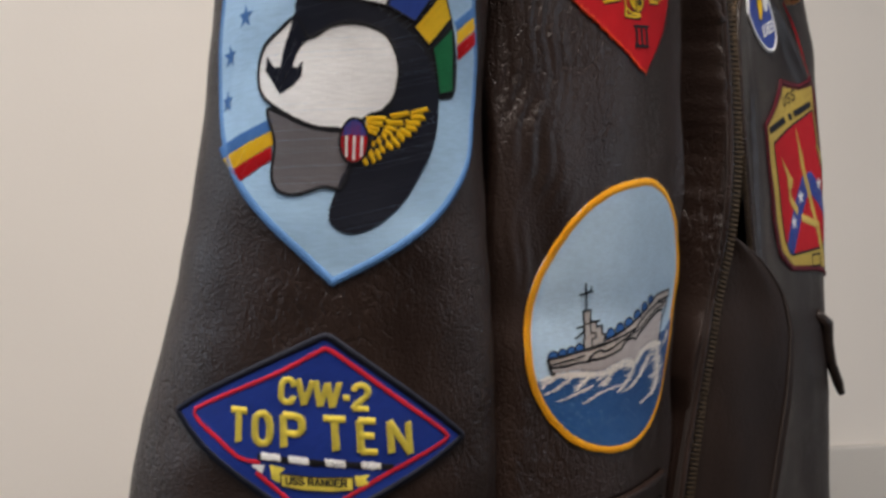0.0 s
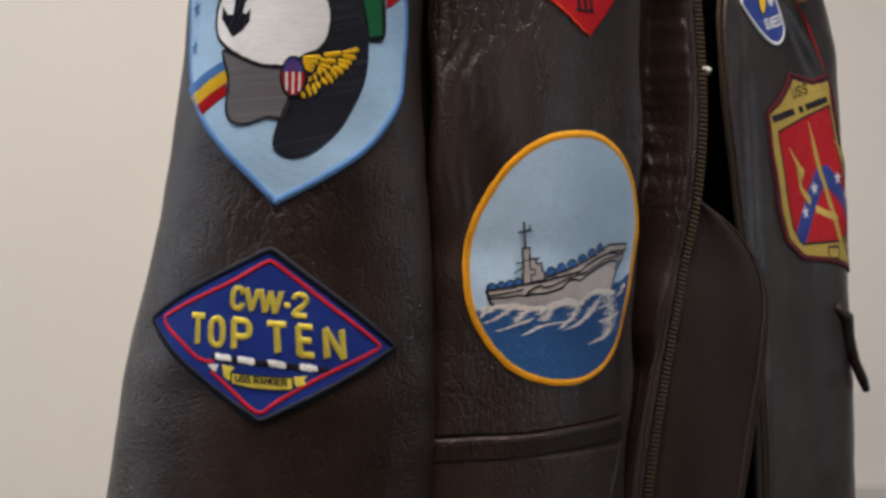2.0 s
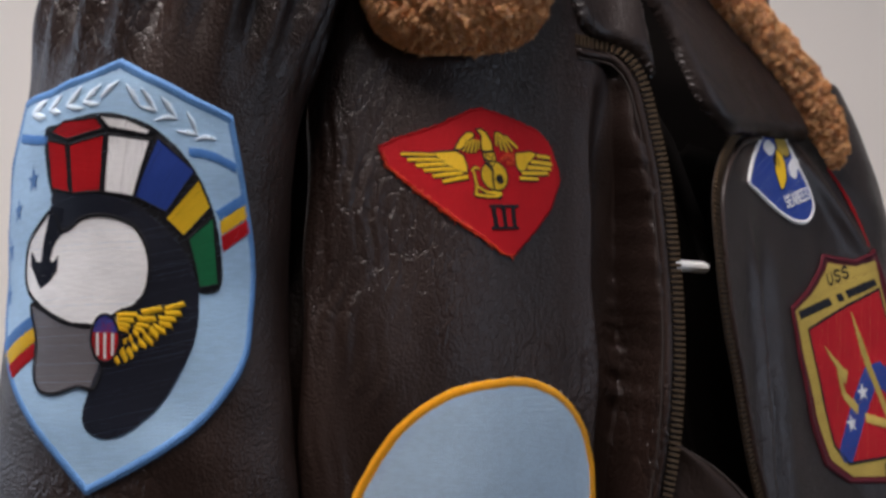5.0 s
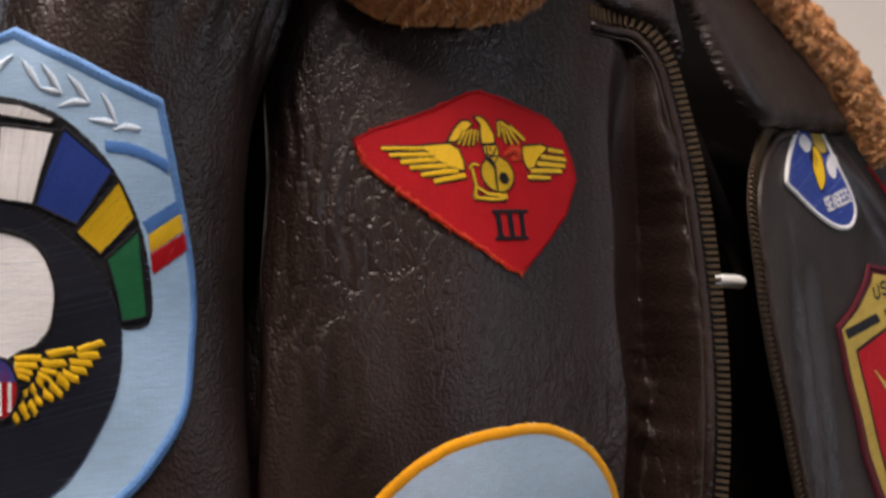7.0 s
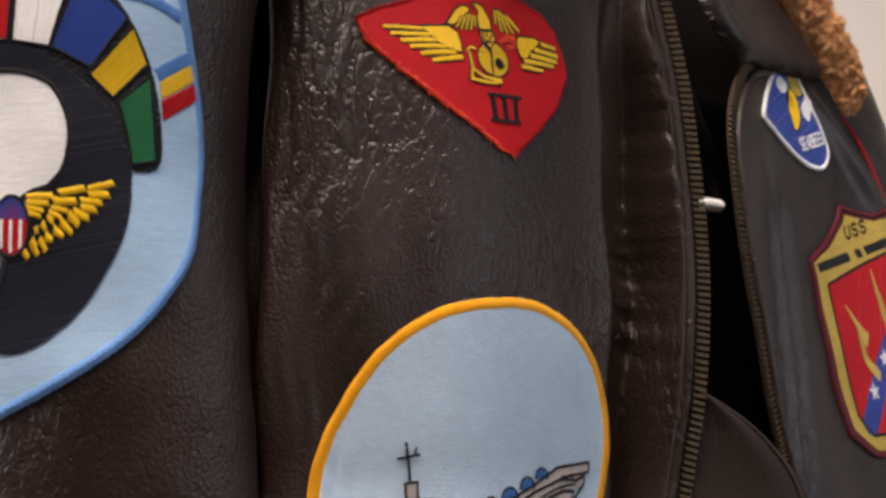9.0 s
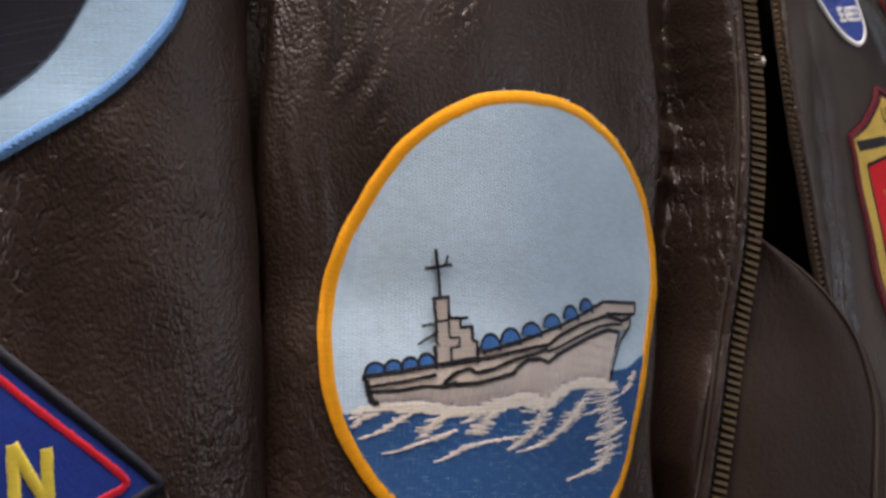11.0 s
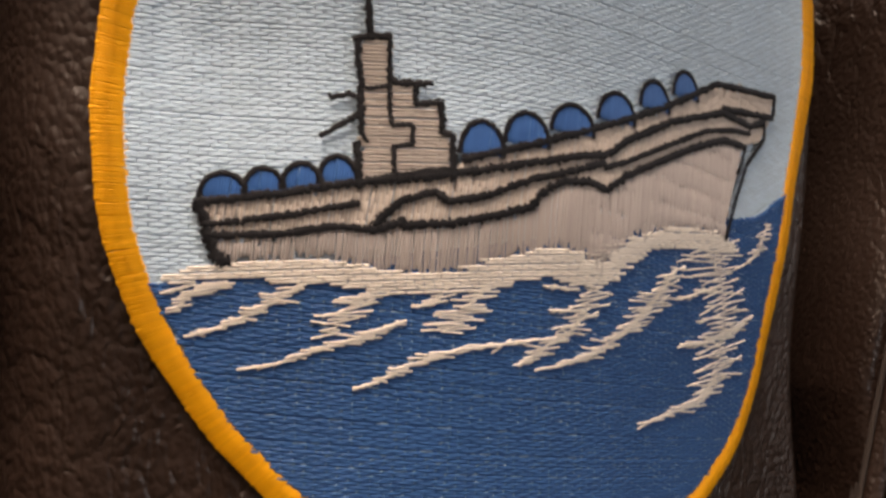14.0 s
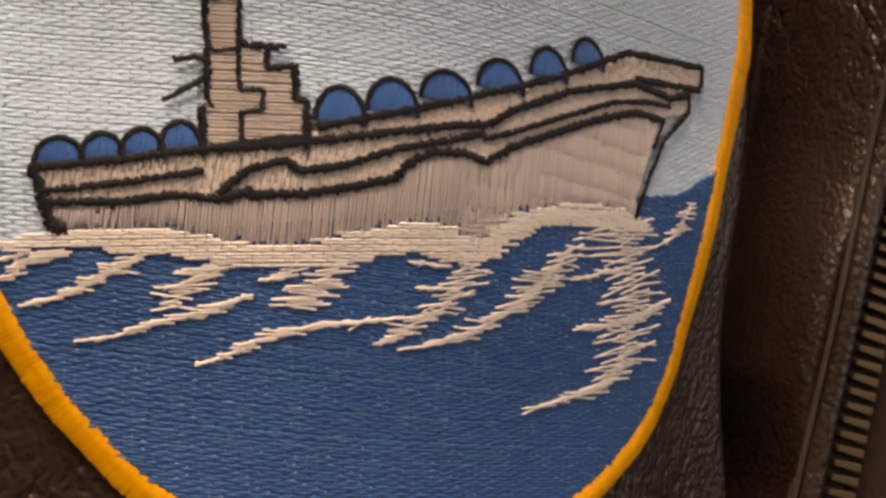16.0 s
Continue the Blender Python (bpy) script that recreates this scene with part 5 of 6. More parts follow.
KITE = {  # millimetres from the middle of the patch
    "quills": [([(-38.1, 6.7), (-23.6, 7.5)], (1.5, 1.7)),
        ([(-35.4, 4.4), (-21.6, 5.6)], (1.7, 1.9)),
        ([(-31.6, 2.2), (-19.1, 4.0)], (1.8, 2.0)),
        ([(-28.3, 0.4), (-15.1, 2.3)], (1.8, 2.0)),
        ([(-24.4, -1.8), (-11.6, 1.0)], (1.9, 2.1)),
        ([(-20.0, -3.8), (-8.9, -0.4)], (1.9, 2.1)),
        ([(30.6, 16.0), (39.4, 16.9)], (2.0, 1.7)),
        ([(26.4, 12.5), (41.0, 14.2)], (2.2, 2.0)),
        ([(24.3, 9.5), (40.3, 11.7)], (2.2, 2.0)),
        ([(20.9, 6.1), (38.3, 9.3)], (2.2, 2.0)),
        ([(19.4, 3.5), (31.7, 5.4)], (2.0, 1.6)),
        ([(-9.0, 15.4), (-11.5, 10.6)], (1.3, 1.1)),
        ([(-7.7, 16.0), (-9.6, 10.3)], (1.3, 1.1)),
        ([(-6.4, 16.4), (-7.7, 10.4)], (1.3, 1.1)),
        ([(-5.1, 16.4), (-5.7, 10.9)], (1.3, 1.1))],
    "quills_b": [([(-4.0, 16.2), (-4.0, 12.6)], (1.1, 0.9)),
        ([(4.7, 20.7), (5.2, 15.9)], (1.5, 1.3)),
        ([(6.2, 19.8), (8.3, 14.1)], (1.6, 1.3)),
        ([(7.8, 19.5), (11.2, 14.1)], (1.7, 1.4)),
        ([(9.4, 19.7), (14.3, 15.0)], (1.7, 1.4)),
        ([(10.4, 20.5), (17.4, 17.0)], (1.8, 1.5)),
        ([(-7.2, 2.4), (-5.7, 4.2), (-3.7, 3.9)], (1.1, 1.3, 0.9)),
        ([(-6.1, 2.1), (-4.6, -3.3), (-4.8, -7.7)], (1.3, 1.3, 1.8)),
        ([(-4.6, -3.9), (0.4, -5.8), (8.5, -5.4)], (1.2, 1.4, 2.1)),
        ([(-4.6, -7.8), (2.7, -7.4), (7.2, -6.5)], (1.5, 1.5, 1.2))],
    "plumes": [[(-24.9, 8.6), (-14.8, 10.4), (-11.1, 8.7), (-9.3, 4.4), (-8.9, 1.2), (-13.1, 1.2), (-19.1, 3.5), (-22.6, 5.9)],
        [(16.5, 14.7), (26.5, 17.4), (30.6, 16.8), (24.9, 11.3), (22.7, 7.7), (19.4, 6.2), (17.4, 8.2), (16.0, 12.1)],
        [(-15.8, 10.9), (-12.8, 16.4), (-10.3, 19.2), (-7.5, 19.6), (-6.0, 18.3), (-8.6, 15.5), (-11.1, 12.1), (-13.2, 10.8)],
        [(4.0, 21.4), (6.0, 22.2), (9.1, 21.3), (11.2, 20.1), (8.6, 19.1), (5.2, 19.6)],
        [(-5.8, 21.1), (-3.1, 22.0), (-0.8, 20.8), (0.8, 19.1), (2.8, 16.5), (3.3, 13.1), (0.4, 12.2), (-2.4, 11.9), (-3.1, 15.4), (-3.1, 18.8), (-4.7, 20.1)],
        [(-1.9, 11.5), (4.0, 12.6), (5.2, 9.8), (3.3, 5.8), (0.4, 6.5), (-1.4, 8.6)]],
    "veins": [([(-0.5, 11.6), (-0.3, 8.4), (2.3, 8.1), (3.5, 11.1)], 0.7),
        ([(0.9, 11.0), (1.6, 9.6)], 0.7),
        ([(3.3, 4.4), (3.7, -0.1), (4.5, -4.3)], (1.0, 1.0, 0.7)),
        ([(-0.8, 7.1), (1.8, 6.0), (3.5, 3.9)], (1.2, 2.2, 1.2)),
        ([(7.7, -7.0), (7.2, -8.2)], 1.0)],
    "curl": [([(7.8, 9.5), (10.9, 12.0), (14.3, 12.5), (15.4, 10.7), (13.1, 8.6), (11.5, 9.5)], (2.0, 2.3, 2.3, 2.0, 1.5))],
    "rim": [(-46.6, 8.8), (-40.7, 12.4), (-31.1, 16.2), (-21.3, 20.3), (-8.5, 28.1), (-2.9, 30.0), (13.0, 28.8), (29.8, 27.0), (37.7, 23.3), (43.8, 15.2), (46.8, 7.7), (40.1, -6.8), (28.5, -18.9), (15.9, -30.8), (10.7, -30.2), (-1.8, -24.3), (-15.5, -17.2), (-30.5, -7.5), (-42.8, 2.0)],
    "globe": [(4.6, 2.0), (7.3, 6.4)],
    "sea": [(7.3, 0.9), (2.3, 2.1)],
    "num_a": [(2.1, -11.7), (18.7, -9.2)],
    "num_b": [(3.5, -21.2), (18.9, -18.8)],
    "num_c": [(3.9, -11.4), (6.0, -20.6)],
    "num_d": [(9.4, -10.7), (11.2, -19.9)],
    "num_e": [(15.2, -9.8), (16.7, -19.1)],
}
CREST = {  # millimetres from the middle of the patch
    "rim": [(-70.2, 32.7), (-49.2, 45.0), (-29.3, 63.0), (-24.1, 72.0), (-7.1, 71.8), (10.4, 71.6), (34.4, 82.1), (37.1, 66.3), (48.8, 32.0), (69.7, -2.1), (68.6, -48.1), (69.7, -81.5), (31.6, -75.3), (-17.6, -74.6), (-43.4, -63.6), (-55.9, -36.6), (-64.6, 1.0)],
    "gold": [(-66.1, 31.3), (-44.7, 42.8), (-23.2, 61.0), (-19.8, 66.7), (-5.8, 66.8), (10.1, 67.2), (29.1, 73.0), (32.2, 60.9), (44.4, 26.8), (68.6, -6.9), (68.6, -48.1), (69.7, -74.7), (32.3, -71.0), (-13.4, -70.8), (-37.6, -59.6), (-49.5, -34.0), (-59.7, 1.5)],
    "field": [(-53.0, 20.4), (31.6, 54.1), (40.9, 21.9), (70.9, -28.7), (69.7, -45.6), (39.9, -56.8), (-16.4, -62.6), (-32.2, -51.2), (-42.4, -21.2)],
    "band_a": [(-27.9, -55.0), (8.0, -0.4), (21.4, -7.7), (-13.3, -62.1), (-22.4, -61.7)],
    "band_b": [(8.0, -0.4), (25.2, 4.5), (70.9, -23.8), (68.6, -38.4), (19.4, -11.4)],
    "stars": [(-10.5, -37.3), (4.4, -17.0), (40.4, -4.9), (72.0, -11.7)],
    "shaft": [(-1.5, 35.7), (12.0, 0.9), (27.1, -28.1), (41.2, -56.7)],
    "prong_a": [(-35.7, 10.5), (-12.2, -8.0)],
    "prong_b": [(-23.0, 1.5), (-16.8, -18.9), (-1.9, -28.2)],
    "prong_d": [(5.5, -33.2), (36.4, -38.7)],
    "prong_c": [(37.7, 25.9), (71.0, 7.6), (67.5, -8.4)],
    "uss": [(-22.0, 51.6), (1.0, 59.6)],
    "usst": [(-23.0, 58.6), (0.0, 66.6)],
    "bars": [(-62.0, 28.6), (-23.0, 41.0), (-14.0, 43.6), (-8.0, 45.4), (-3.5, 47.2), (28.5, 58.4)],
    "box": [(20.7, -62.9), (36.9, -61.3), (37.8, -70.7), (21.4, -72.2)],
    "box2": [(47.3, -57.3), (68.6, -50.5), (70.9, -55.3), (58.3, -64.7)],
}
SMALL = {  # millimetres from the middle of the patch
    "rim": [(-31, -9), (-18, -13.5), (-6, -17), (15, -22.5), (29, -24.5), (43, -22), (52, -14), (54, -6), (50, 5), (43, 16), (37, 28), (32, 37), (16, 35), (0, 24), (-20, 6)],
    "text": [(19.5, -16.0), (50.0, -4.6), (17.0, -9.6)],
    "white": [(3, 20), (8, 25), (15, 27), (19, 23), (14, 18), (8, 16)],
    "bee": [(20, 22), (26, 19), (26, 10), (23, 2), (16, -5), (13, 1), (12, 8), (16, 15)],
    "head": [(23, 32), (33, 32), (35, 22), (28, 19), (22, 23)],
    "wing": [(33, 16), (39, 21), (43, 19), (41, 13), (36, 6), (31, 6), (29, 11)],
    "hat": [(12, 13), (17, 19), (21, 15), (17, 9)],
}


# ---- the embroidered patches ----
def layer(cloth, name, segs, mat, parent, level, width=0.42, height=0.16, profile=FLAT, label=""):
    ob = part(name, cloth.strands(segs, level, width, height, profile), mat, parent, label)
    return tagged(ob, kind="stuff")


def merrow(cloth, edge, width, mat, parent, level, pitch=0.5, height=0.9, name="border"):
    """The thick overlocked rim of a patch."""
    q = outline(edge, pitch, sharp=True)
    t = sum(np.roll(q, -k, 0) - np.roll(q, k, 0) for k in (2, 4, 6))
    n = np.stack([-t[:, 1], t[:, 0]], -1) / np.linalg.norm(t, axis=1)[:, None]
    n = n if np.sum((inset(q, 1.0) - q) * n) > 0 else -n
    a, b = q - 0.4 * n, np.roll(q + width * n, 1, 0)
    segs = np.concatenate([a + rng.normal(0, 0.06, a.shape), b + rng.normal(0, 0.05, b.shape)], 1)
    return layer(cloth, name, segs, mat, parent, level, pitch * 1.6, height, ARCH)


def clip_below(points, a, b):
    """The part of a closed line under the line from a to b."""
    p, out = [np.asarray(q, float) for q in points], []
    a, b = np.asarray(a, float), np.asarray(b, float)
    side_of = lambda q: (b[0] - a[0]) * (q[1] - a[1]) - (b[1] - a[1]) * (q[0] - a[0])
    for q, r in zip(p, p[1:] + p[:1]):
        s, t = side_of(q), side_of(r)
        if s <= 0:
            out.append(q)
        if (s <= 0) != (t <= 0):
            out.append(q + (r - q) * s / (s - t))
    return np.array(out)


def oval_patch():
    c, d = Cloth(front_cloth, 0.017, 1.268), OVAL
    rim = outline(d["rim"], 1.0)
    p = part("carrier_patch", c.backing(rim, 0.8), T_SKY, jacket, "round embroidered patch of a grey carrier at sea")
    inner = inset(rim, 3.1)
    layer(c, "sky", fill(inner, 1, 0.52, 2.4, 0.15, 0.07, -0.12), T_SKY, p, 1.06, 0.53, 0.12, DIP)
    sea = clip_below(inner, (-62, -30.2), (62, -8.5))
    wedge = [(36.5, -13.6), (48.0, -11.0), (58.4, -5.6), (57.8, -9.6)]
    part("sea_ground", c.backing(wedge, 1.12), T_SEA, p)
    layer(c, "sea", fill(wedge, -3, 0.46, 2.9, 0.3, 0.12, -0.14), T_SEA, p, 1.28, 0.47, 0.17, DIP)
    part("sea_ground", c.backing(sea, 1.12), T_SEA, p)
    layer(c, "sea", fill(sea, -3, 0.46, 2.9, 0.3, 0.12, -0.10), T_SEA, p, 1.28, 0.47, 0.15, DIP)
    layer(c, "hull", fill(outline(d["hull"], 0.8, True), 86, 0.46, 7.5, 0.45), T_GREY, p, 1.48, 0.42, 0.28)
    layer(c, "deck", fill(outline(d["deck"], 0.8, True), 82, 0.48, 2.6, 0.35), T_SAND, p, 1.40, 0.46, 0.24)
    for q in d["house"]:
        layer(c, "tower", fill(outline(q, 0.8, True), 4, 0.48, 4.0, 0.3), T_SAND, p, 1.55, 0.46, 0.24)
    for i in range(1, 11):
        (x, y), (rx, ry) = d["d%d" % i]
        top, line = y + 0.75 * ry - 0.9, np.array(d["l1"] if i < 5 else d["l9"][:6])
        foot = np.interp(x, line[:, 0], line[:, 1]) + 0.3
        q = ellipse(((x, foot), (rx, top - foot)), 26, -0.05, math.pi + 0.05)
        layer(c, "dome", fill(q, 85, 0.36, 9, 0.1), T_DOME, p, 1.62, 0.42, 0.2)
        layer(c, "outline", stroke(q, 0.75, 0.34), T_BLACK, p, 1.80, 0.42, 0.18)
    for i in range(1, 12):
        wide = {1: 1.1, 2: 1.5, 3: 0.9, 4: 1.1, 5: 1.1, 6: 1.2, 7: 1.2, 8: 0.9, 9: 1.1, 10: 0.9, 11: 0.7}.get(i, 1.0)
        layer(c, "outline", stroke(d["l%d" % i], wide, 0.34, True, ragged=0.22), T_BLACK, p, 1.78, 0.44, 0.2)
    for key, wide in (("mast", 1.0), ("yard", 0.95), ("prong", 0.7)):
        layer(c, "outline", stroke(d[key], wide, 0.34, True, ragged=0.2), T_BLACK, p, 1.78, 0.44, 0.2)
    for q, wide in d["girders"] + d["girders_b"]:
        layer(c, "outline", stroke(q, wide, 0.34, True, ragged=0.2), T_BLACK, p, 1.78, 0.44, 0.2)
    foam = outline(d["foam"], 1.0, True)
    layer(c, "foam", fill(foam, 5, 0.44, 2.6, 1.1, 0.3, -0.08), T_FOAM, p, 1.55, 0.40, 0.18)
    for q, wide in d["foams"] + d["foams_b"] + d["foams_c"]:
        layer(c, "foam", spray(q, np.array(wide) * 1.5 + 0.3, 0.46, 8), T_FOAM, p, 1.50, 0.27, 0.17)
    k = np.linspace(0, 2 * np.pi, len(rim), endpoint=False)
    worn = inset(rim, 0.16 * np.sin(11 * k + 1)[:, None] + 0.09 * np.sin(29 * k)[:, None])
    merrow(c, worn, 3.7, T_AMBER, p, 1.12, 0.34, 0.34)
    tip = rim[(rim[:, 1] > 58) & (np.sin(rim[:, 0] * 0.9) > -0.3)]
    layer(c, "frayed_thread", across(inset(tip, 0.0) + rng.normal(0, 0.25, tip.shape), 1.3, 0.5, 0.6, 40), T_FRAY, p, 0.9, 0.3, 0.25)


def shield_patch():
    c, d = Cloth(sleeve_cloth, 0.007, 1.366), SHIELD
    rim = np.concatenate([outline(d["rim"][0:5], 1, True, False), outline(d["rim"][4:14], 1, False, False)[1:], outline(d["rim"][13:23], 1, False, False)[1:], outline(d["rim"][22:] + d["rim"][:1], 1, False, False)[1:-1]])
    p = part("helmet_patch", c.backing(rim, 0.9), T_ICE, jacket, "pale blue shield patch with a crested helmet")
    layer(c, "field", fill(inset(rim, 1.8), 3, 0.5, 4.5), T_ICE, p, 1.0, 0.54, 0.08)
    for key, mat in (("a", T_RIM), ("b", T_YELLOW), ("c", T_RED), ("d", T_RIM), ("e", T_YELLOW), ("f", T_RED)):
        layer(c, "stripe", fill(outline(d["stripe_" + key], 1, True), 60 if key in "abc" else 55, 0.45, 9), mat, p, 1.25, 0.5, 0.15)
    for key in ("arc_a", "arc_b"):
        layer(c, "band", stroke(d[key], 3.4, 0.42), T_RIM, p, 1.25, 0.5, 0.2)
    for x, y in d["stars"]:
        layer(c, "star", fill(star(x, y, 4.8, 95), 20, 0.45, 6), T_RIM, p, 1.25, 0.5, 0.15)
    for q, wide in d["laurel"] + d["laurel_b"]:
        layer(c, "laurel", stroke(q, wide, 0.42), T_PALE, p, 1.3, 0.5, 0.3)
    layer(c, "crest_ground", fill(outline(d["crest"], 1), 20, 0.45, 5), T_BLACK, p, 1.3, 0.5, 0.12)
    layer(c, "face", fill(outline(d["face"], 1), 2, 0.45, 4.5), T_WHITE, p, 1.35, 0.5, 0.07)
    layer(c, "jaw", fill(outline(d["jaw"], 1), 2, 0.45, 4.5), T_JAW, p, 1.35, 0.5, 0.12)
    layer(c, "helmet", fill(outline(d["helm"], 1), 12, 0.45, 4.5), T_NAVY, p, 1.45, 0.5, 0.12)
    layer(c, "outline", stroke(d["face"], 1.5, 0.4, closed=True), T_BLACK, p, 1.6, 0.48, 0.2)
    layer(c, "outline", stroke(d["jaw"], 1.4, 0.4, closed=True), T_BLACK, p, 1.6, 0.48, 0.2)
    layer(c, "nose_guard", fill(outline(d["anchor"], 0.8, True), 60, 0.42, 6), T_NAVY, p, 1.6, 0.48, 0.16)
    for key, mat, angle in (("red_a", T_RED, 10), ("red_b", T_RED, 85), ("red_c", T_RED, 85), ("white_a", T_WHITE, 70), ("white_b", T_WHITE, 85), ("blue_a", T_BLUE, 60), ("yellow_a", T_YELLOW, 40), ("green_a", T_GREEN, 15)):
        q = outline(d[key], 1, True)
        layer(c, "plume", fill(q, angle, 0.45, 5), mat, p, 1.5, 0.5, 0.14)
        layer(c, "outline", stroke(d[key], 1.0, 0.4, True, True), T_BLACK, p, 1.62, 0.48, 0.2)
    badge = ellipse(d["badge"], 40)
    layer(c, "badge", fill(badge, 88, 0.42, 9), T_RED, p, 1.7, 0.48, 0.14)
    (x, y), (rx, ry) = d["badge"]
    layer(c, "badge", fill(clip_below(badge, (x + 20, y + 2.2), (x - 20, y + 2.2)), 0, 0.42, 9), T_BLUE, p, 1.8, 0.48, 0.14)
    for k in (-3.4, 0.0, 3.4):
        layer(c, "badge", stroke([(x + k, y + 1.8), (x + k * 0.96, y - 0.83 * ry * (1 - 0.05 * abs(k)))], 1.2, 0.4, True), T_WHITE, p, 1.85, 0.48, 0.14)
    layer(c, "outline", stroke(badge, 1.2, 0.4, closed=True), T_BLACK, p, 1.9, 0.48, 0.2)
    for q, wide in d["quills"] + d["quills_b"]:
        layer(c, "feather", stroke(q, wide, 0.4, True, slant=25), T_YELLOW, p, 1.8, 0.48, 0.3)
    merrow(c, rim, 3.2, T_BORDER, p, 1.1, 0.8, 0.42)
    layer(c, "edge_stitch", across(outline(inset(rim, 1.1), 2.1, True), 1.5, 2.1, 0.2, 70, True), T_RIM, p, 1.5, 0.55, 0.2)


def diamond_patch():
    c, d = Cloth(sleeve_cloth, -0.001, 1.224), DIAMOND
    rim = outline(rounded(d["rim"], 3.0), 1.0, True)
    p = part("squadron_patch", c.backing(rim, 0.9), T_TWILL, jacket, "blue diamond patch with yellow stitched lettering")
    layer(c, "field", fill(inset(rim, 2.0), 35, 0.5, 3.0), T_TWILL, p, 1.0, 0.54, 0.12)
    layer(c, "line", stroke(d["l_a"], 1.9, 0.4), T_LINE, p, 1.25, 0.5, 0.3)
    spans = ((.03, .17), (.21, .37), (.40, .66), (.71, .77), (.82, .98))
    layer(c, "lettering", block_letters("CVW-2", spans, (d["cvw"][0][0], d["cvw"][0][1] + 1.1), (d["cvw"][1][0], d["cvw"][1][1] + 1.1), (d["cvwt"][0][0], d["cvwt"][0][1] - 1.0), 2.5), T_LEMON, p, 1.4, 0.44, 0.34, label="yellow satin-stitched lettering")
    spans = ((.01, .105), (.155, .240), (.315, .415), (.53, .64), (.715, .80), (.88, .985))
    layer(c, "lettering", block_letters("TOPTEN", spans, (d["top"][0][0] - 1.5, d["top"][0][1] + 1.2), (d["top"][1][0], d["top"][1][1] + 1.2), (d["topt"][0][0] + 0.6, d["topt"][0][1] - 1.2), 2.9), T_LEMON, p, 1.4, 0.44, 0.36, label="yellow satin-stitched lettering")
    layer(c, "hook_bar", stroke(d["bar"], 3.0, 0.4, True), T_BLACK, p, 1.25, 0.5, 0.25)
    for x, y in d["blocks"]:
        layer(c, "bar_block", stroke([(x - 3.6, y + 0.4), (x + 3.6, y - 0.4)], 3.2, 0.4, True), T_WHITE, p, 1.4, 0.5, 0.2)
    layer(c, "pennant", fill(d["tri"], 0, 0.4, 6), T_WHITE, p, 1.35, 0.5, 0.2)
    for key in ("tail_a", "tail_b", "banner"):
        layer(c, "banner", fill(outline(d[key], 1, True), 85, 0.4, 9), T_LEMON, p, 1.35, 0.48, 0.2)
    layer(c, "outline", stroke(d["banner"], 0.6, 0.35, True, True), T_BLACK, p, 1.55, 0.45, 0.15)
    spans = [(k, k + 0.066) for k in (.02, .115, .205, .34, .435, .53, .625, .72, .81)]
    layer(c, "lettering", block_letters("USSRANGER", spans, (d["ranger"][0][0] + 0.3, d["ranger"][0][1] + 1.0), (d["ranger"][1][0] + 1.6, d["ranger"][1][1] + 0.6), (d["rangert"][0][0] + 0.3, d["rangert"][0][1] - 1.1), 0.75, 0.3), T_BLACK, p, 1.6, 0.36, 0.15, label="black stitched lettering")
    merrow(c, rim, 3.0, T_NAVY, p, 1.1, 0.5, 0.9)


def kite_patch():
    c, d = Cloth(front_cloth, 0.012, 1.421), KITE
    rim = inset(outline(d["rim"], 0.8, True), -1.2)
    p = part("wing_patch", c.backing(rim, 0.8), T_RED, jacket, "red kite-shaped patch with a golden winged emblem")
    layer(c, "field", fill(inset(rim, 0.8), 85, 0.42, 4.0), T_RED, p, 0.95, 0.46, 0.12)
    for q in d["plumes"]:
        layer(c, "emblem", fill(outline(q, 0.8, True), 75, 0.36, 4), T_YELLOW, p, 1.15, 0.42, 0.14)
        layer(c, "outline", stroke(q, 0.75, 0.34, True, True), T_BLACK, p, 1.3, 0.42, 0.14)
    for q, wide in d["quills"] + d["quills_b"]:
        layer(c, "outline", stroke(q, np.array(wide) + 0.75, 0.34, True), T_BLACK, p, 1.2, 0.42, 0.12)
        layer(c, "quill", stroke(q, np.array(wide) - 0.35, 0.34, True), T_YELLOW, p, 1.36, 0.42, 0.16)
    globe = ellipse(d["globe"], 36)
    layer(c, "emblem", fill(globe, 15, 0.36, 4), T_YELLOW, p, 1.25, 0.42, 0.14)
    layer(c, "outline", stroke(globe, 0.6, 0.34, closed=True), T_BLACK, p, 1.4, 0.42, 0.14)
    layer(c, "emblem", fill(ellipse(d["sea"], 24), 15, 0.36, 4), T_BLACK, p, 1.4, 0.42, 0.14)
    for q, wide in d["veins"]:
        layer(c, "outline", stroke(q, wide, 0.34, True), T_BLACK, p, 1.45, 0.42, 0.14)
    for q, wide in d["curl"]:
        layer(c, "frayed_thread", stroke(q, wide, 0.4, ragged=0.35), T_ORANGE, p, 1.2, 0.42, 0.3)
    for key, wide in (("a", 1.3), ("b", 1.3), ("c", 2.6), ("d", 2.6), ("e", 2.6)):
        layer(c, "numeral", stroke(d["num_" + key], wide, 0.36, True), T_BLACK, p, 1.3, 0.44, 0.2)
    layer(c, "border", across(outline(inset(rim, 0.5), 0.7, True), 1.6, 0.7, 0.35, 35, True), T_RED, p, 1.0, 0.5, 0.4)
    low = rim[(rim[:, 1] < 6) & (rim[:, 0] < 18)]
    layer(c, "frayed_thread", across(low, 2.4, 1.0, 0.5, 40), T_ORANGE, p, 1.1, 0.4, 0.5, ARCH)


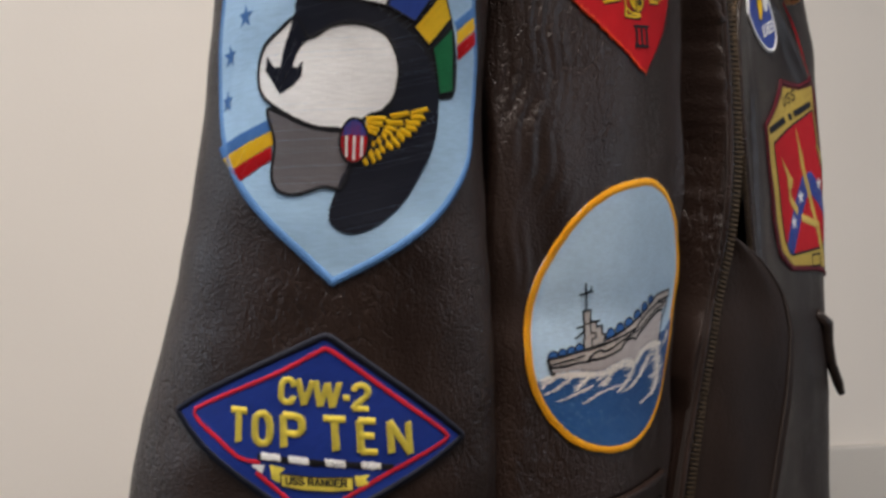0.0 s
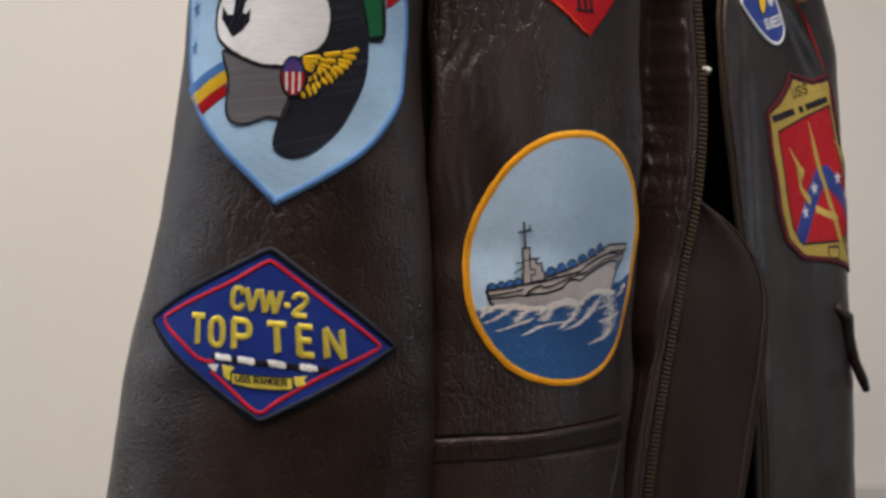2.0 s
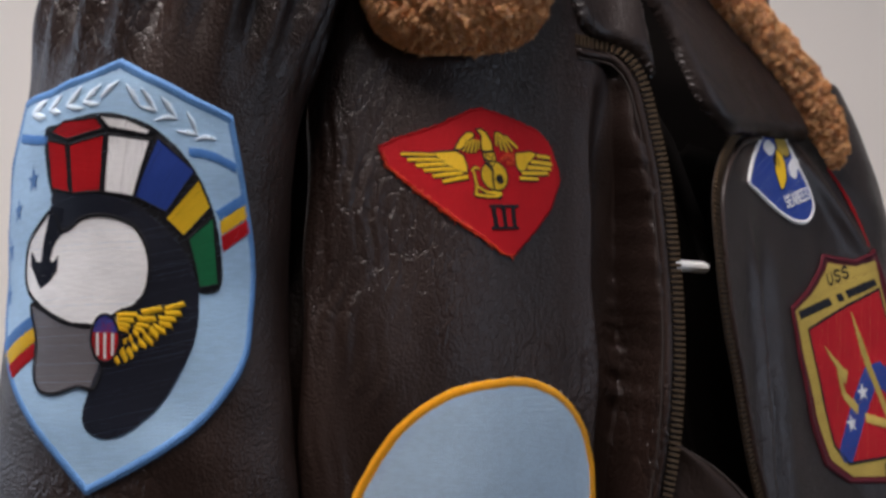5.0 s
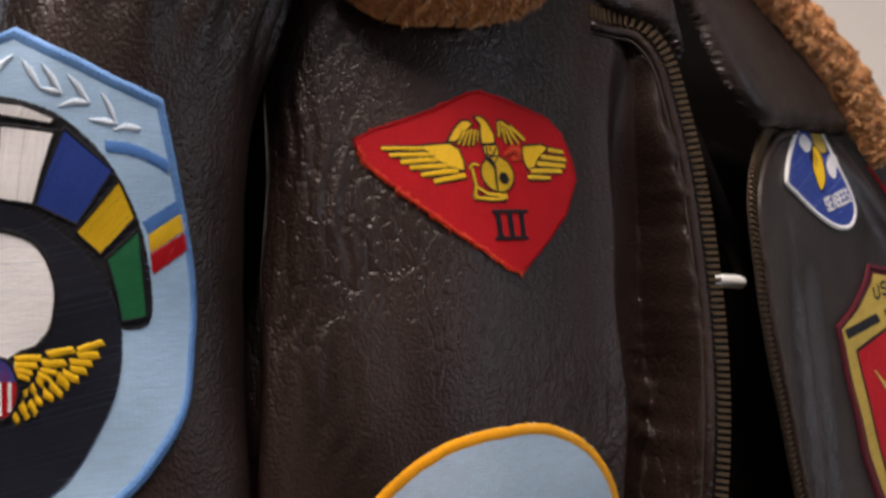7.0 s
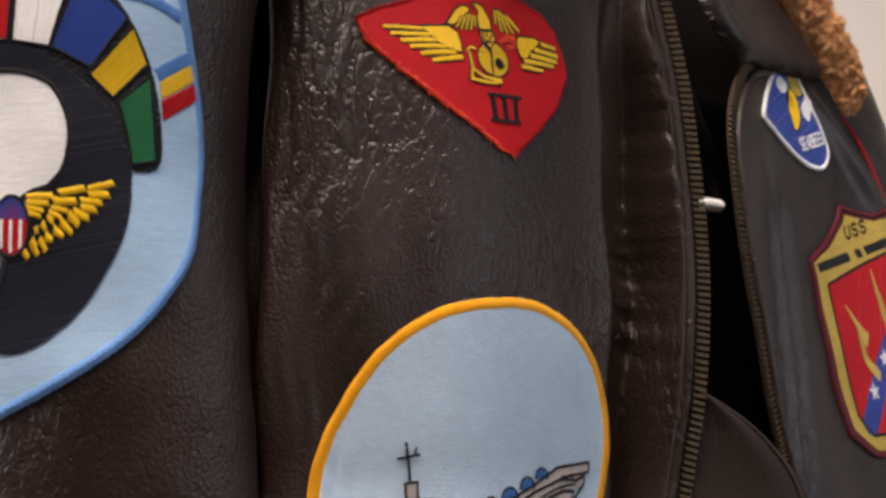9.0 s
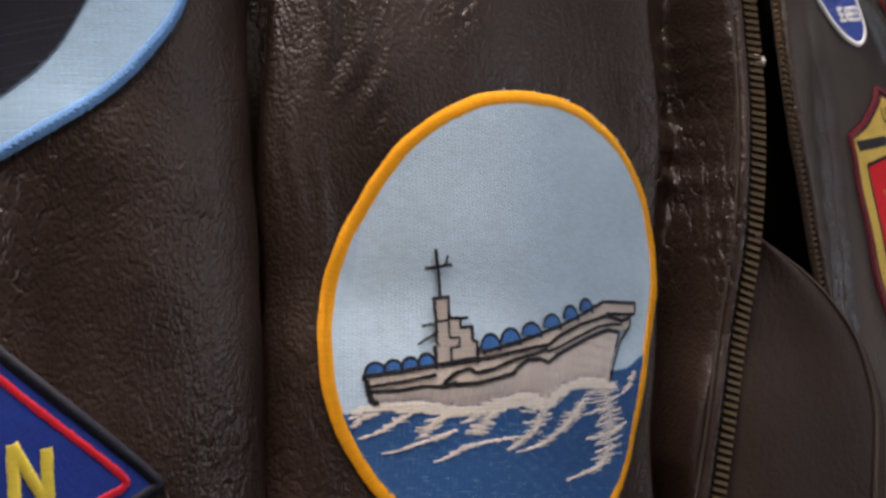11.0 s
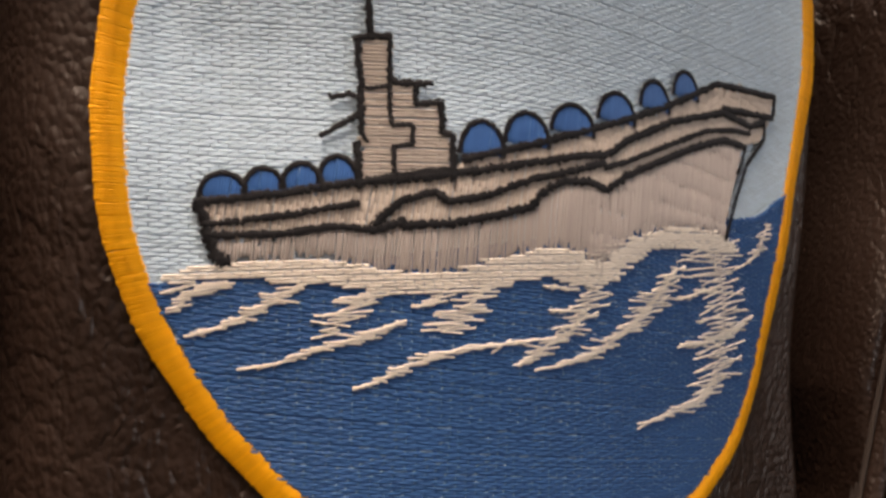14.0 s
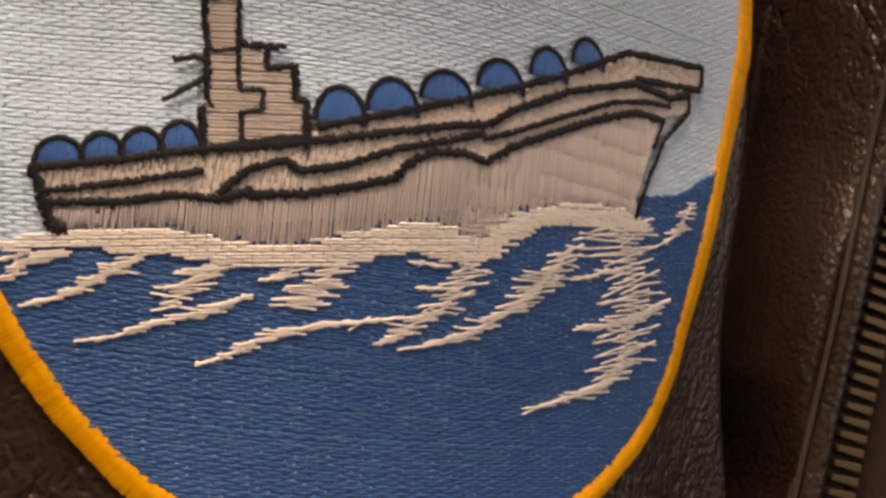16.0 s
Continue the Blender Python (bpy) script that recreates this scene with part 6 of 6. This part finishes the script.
def crest_patch():
    c, d = Cloth(side_cloth, 0.039, 1.357), CREST
    rim = outline(d["rim"], 1.0, True)
    p = part("ship_crest_patch", c.backing(rim, 0.9), T_MAROON, jacket, "gold and red ship crest patch with a trident")
    layer(c, "gold_ground", fill(outline(d["gold"], 1, True), 20, 0.55, 5), T_GOLD, p, 1.05, 0.6, 0.12)
    layer(c, "field", fill(outline(d["field"], 1, True), 80, 0.55, 5), T_FIELD, p, 1.25, 0.6, 0.12)
    layer(c, "outline", stroke(d["field"], 1.8, 0.5, True, True), T_BLACK, p, 1.4, 0.55, 0.2)
    for key in ("band_a", "band_b"):
        layer(c, "band", fill(outline(d[key], 1, True), 20, 0.5, 6), T_BLUE, p, 1.4, 0.55, 0.14)
    for x, y in d["stars"][:3] + [(60, -16)]:
        layer(c, "star", fill(star(x, y, 6.0, 100), 10, 0.5, 8), T_WHITE, p, 1.6, 0.55, 0.15)
    for key, wide in (("shaft", (1.0, 6.0, 5.5, 5.0, 6.5)), ("prong_a", (0.8, 4.0, 9.5)), ("prong_b", (3.5, 5.0, 6.5)), ("prong_d", (6.0, 6.0)), ("prong_c", (1.2, 7, 6))):
        layer(c, "trident", stroke(d[key], wide, 0.5, True), T_GOLD, p, 1.6, 0.55, 0.25)
    layer(c, "lettering", block_letters("USS", ((0, .24), (.37, .62), (.75, 1)), d["uss"][0], d["uss"][1], d["usst"][0], 1.5, 0.4), T_BLACK, p, 1.35, 0.45, 0.2, label="black stitched lettering")
    b = d["bars"]
    for i in (0, 2, 4):
        layer(c, "name_bar", stroke([b[i], b[i + 1]], 5.4, 0.5, True), T_BLACK, p, 1.35, 0.55, 0.2)
    for key in ("box", "box2"):
        layer(c, "scroll", stroke(d[key], 1.6, 0.5, True, True), T_BLACK, p, 1.4, 0.55, 0.2)
    merrow(c, rim, 3.2, T_MAROON, p, 1.1, 0.7, 0.9)


def small_patch():
    c, d = Cloth(side_cloth, -0.043, 1.470), SMALL
    rim = outline(d["rim"], 1.0)
    p = part("pennant_patch", c.backing(rim, 0.9), T_WHITE, jacket, "small blue patch with a white border and a golden bee")
    layer(c, "field", fill(inset(rim, 2.0), 30, 0.55, 5), T_BLUE, p, 1.05, 0.6, 0.12)
    for key, mat, angle in (("head", T_GOLD, 40), ("white", T_WHITE, 20), ("bee", T_YELLOW, 70), ("wing", T_WHITE, 30), ("hat", T_BLACK, 50)):
        layer(c, "emblem", fill(outline(d[key], 0.8), angle, 0.5, 5, 0.4), mat, p, 1.25, 0.55, 0.2)
    for key in ("bee", "head"):
        layer(c, "outline", stroke(d[key], 0.9, 0.4, closed=True), T_BLACK, p, 1.4, 0.45, 0.14)
    spans = [(k, k + 0.105) for k in (.0, .145, .29, .435, .58, .725, .87)]
    layer(c, "lettering", block_letters("SEABEES", spans, *d["text"], 1.3, 0.4), T_WHITE, p, 1.35, 0.45, 0.2, label="white stitched lettering")
    merrow(c, rim, 2.4, T_WHITE, p, 1.1, 0.7, 0.8)


oval_patch()
shield_patch()
diamond_patch()
kite_patch()
crest_patch()
small_patch()
c = Cloth(side_cloth, 0, 0)
part("shoulder_patch_edge", c.strands(stroke([(36, 1490), (48, 1474), (60, 1452), (64, 1440)], 3.0, 0.6), 1.2, 0.7, 0.5), T_RED, jacket, "red stitched edge of a shoulder patch")
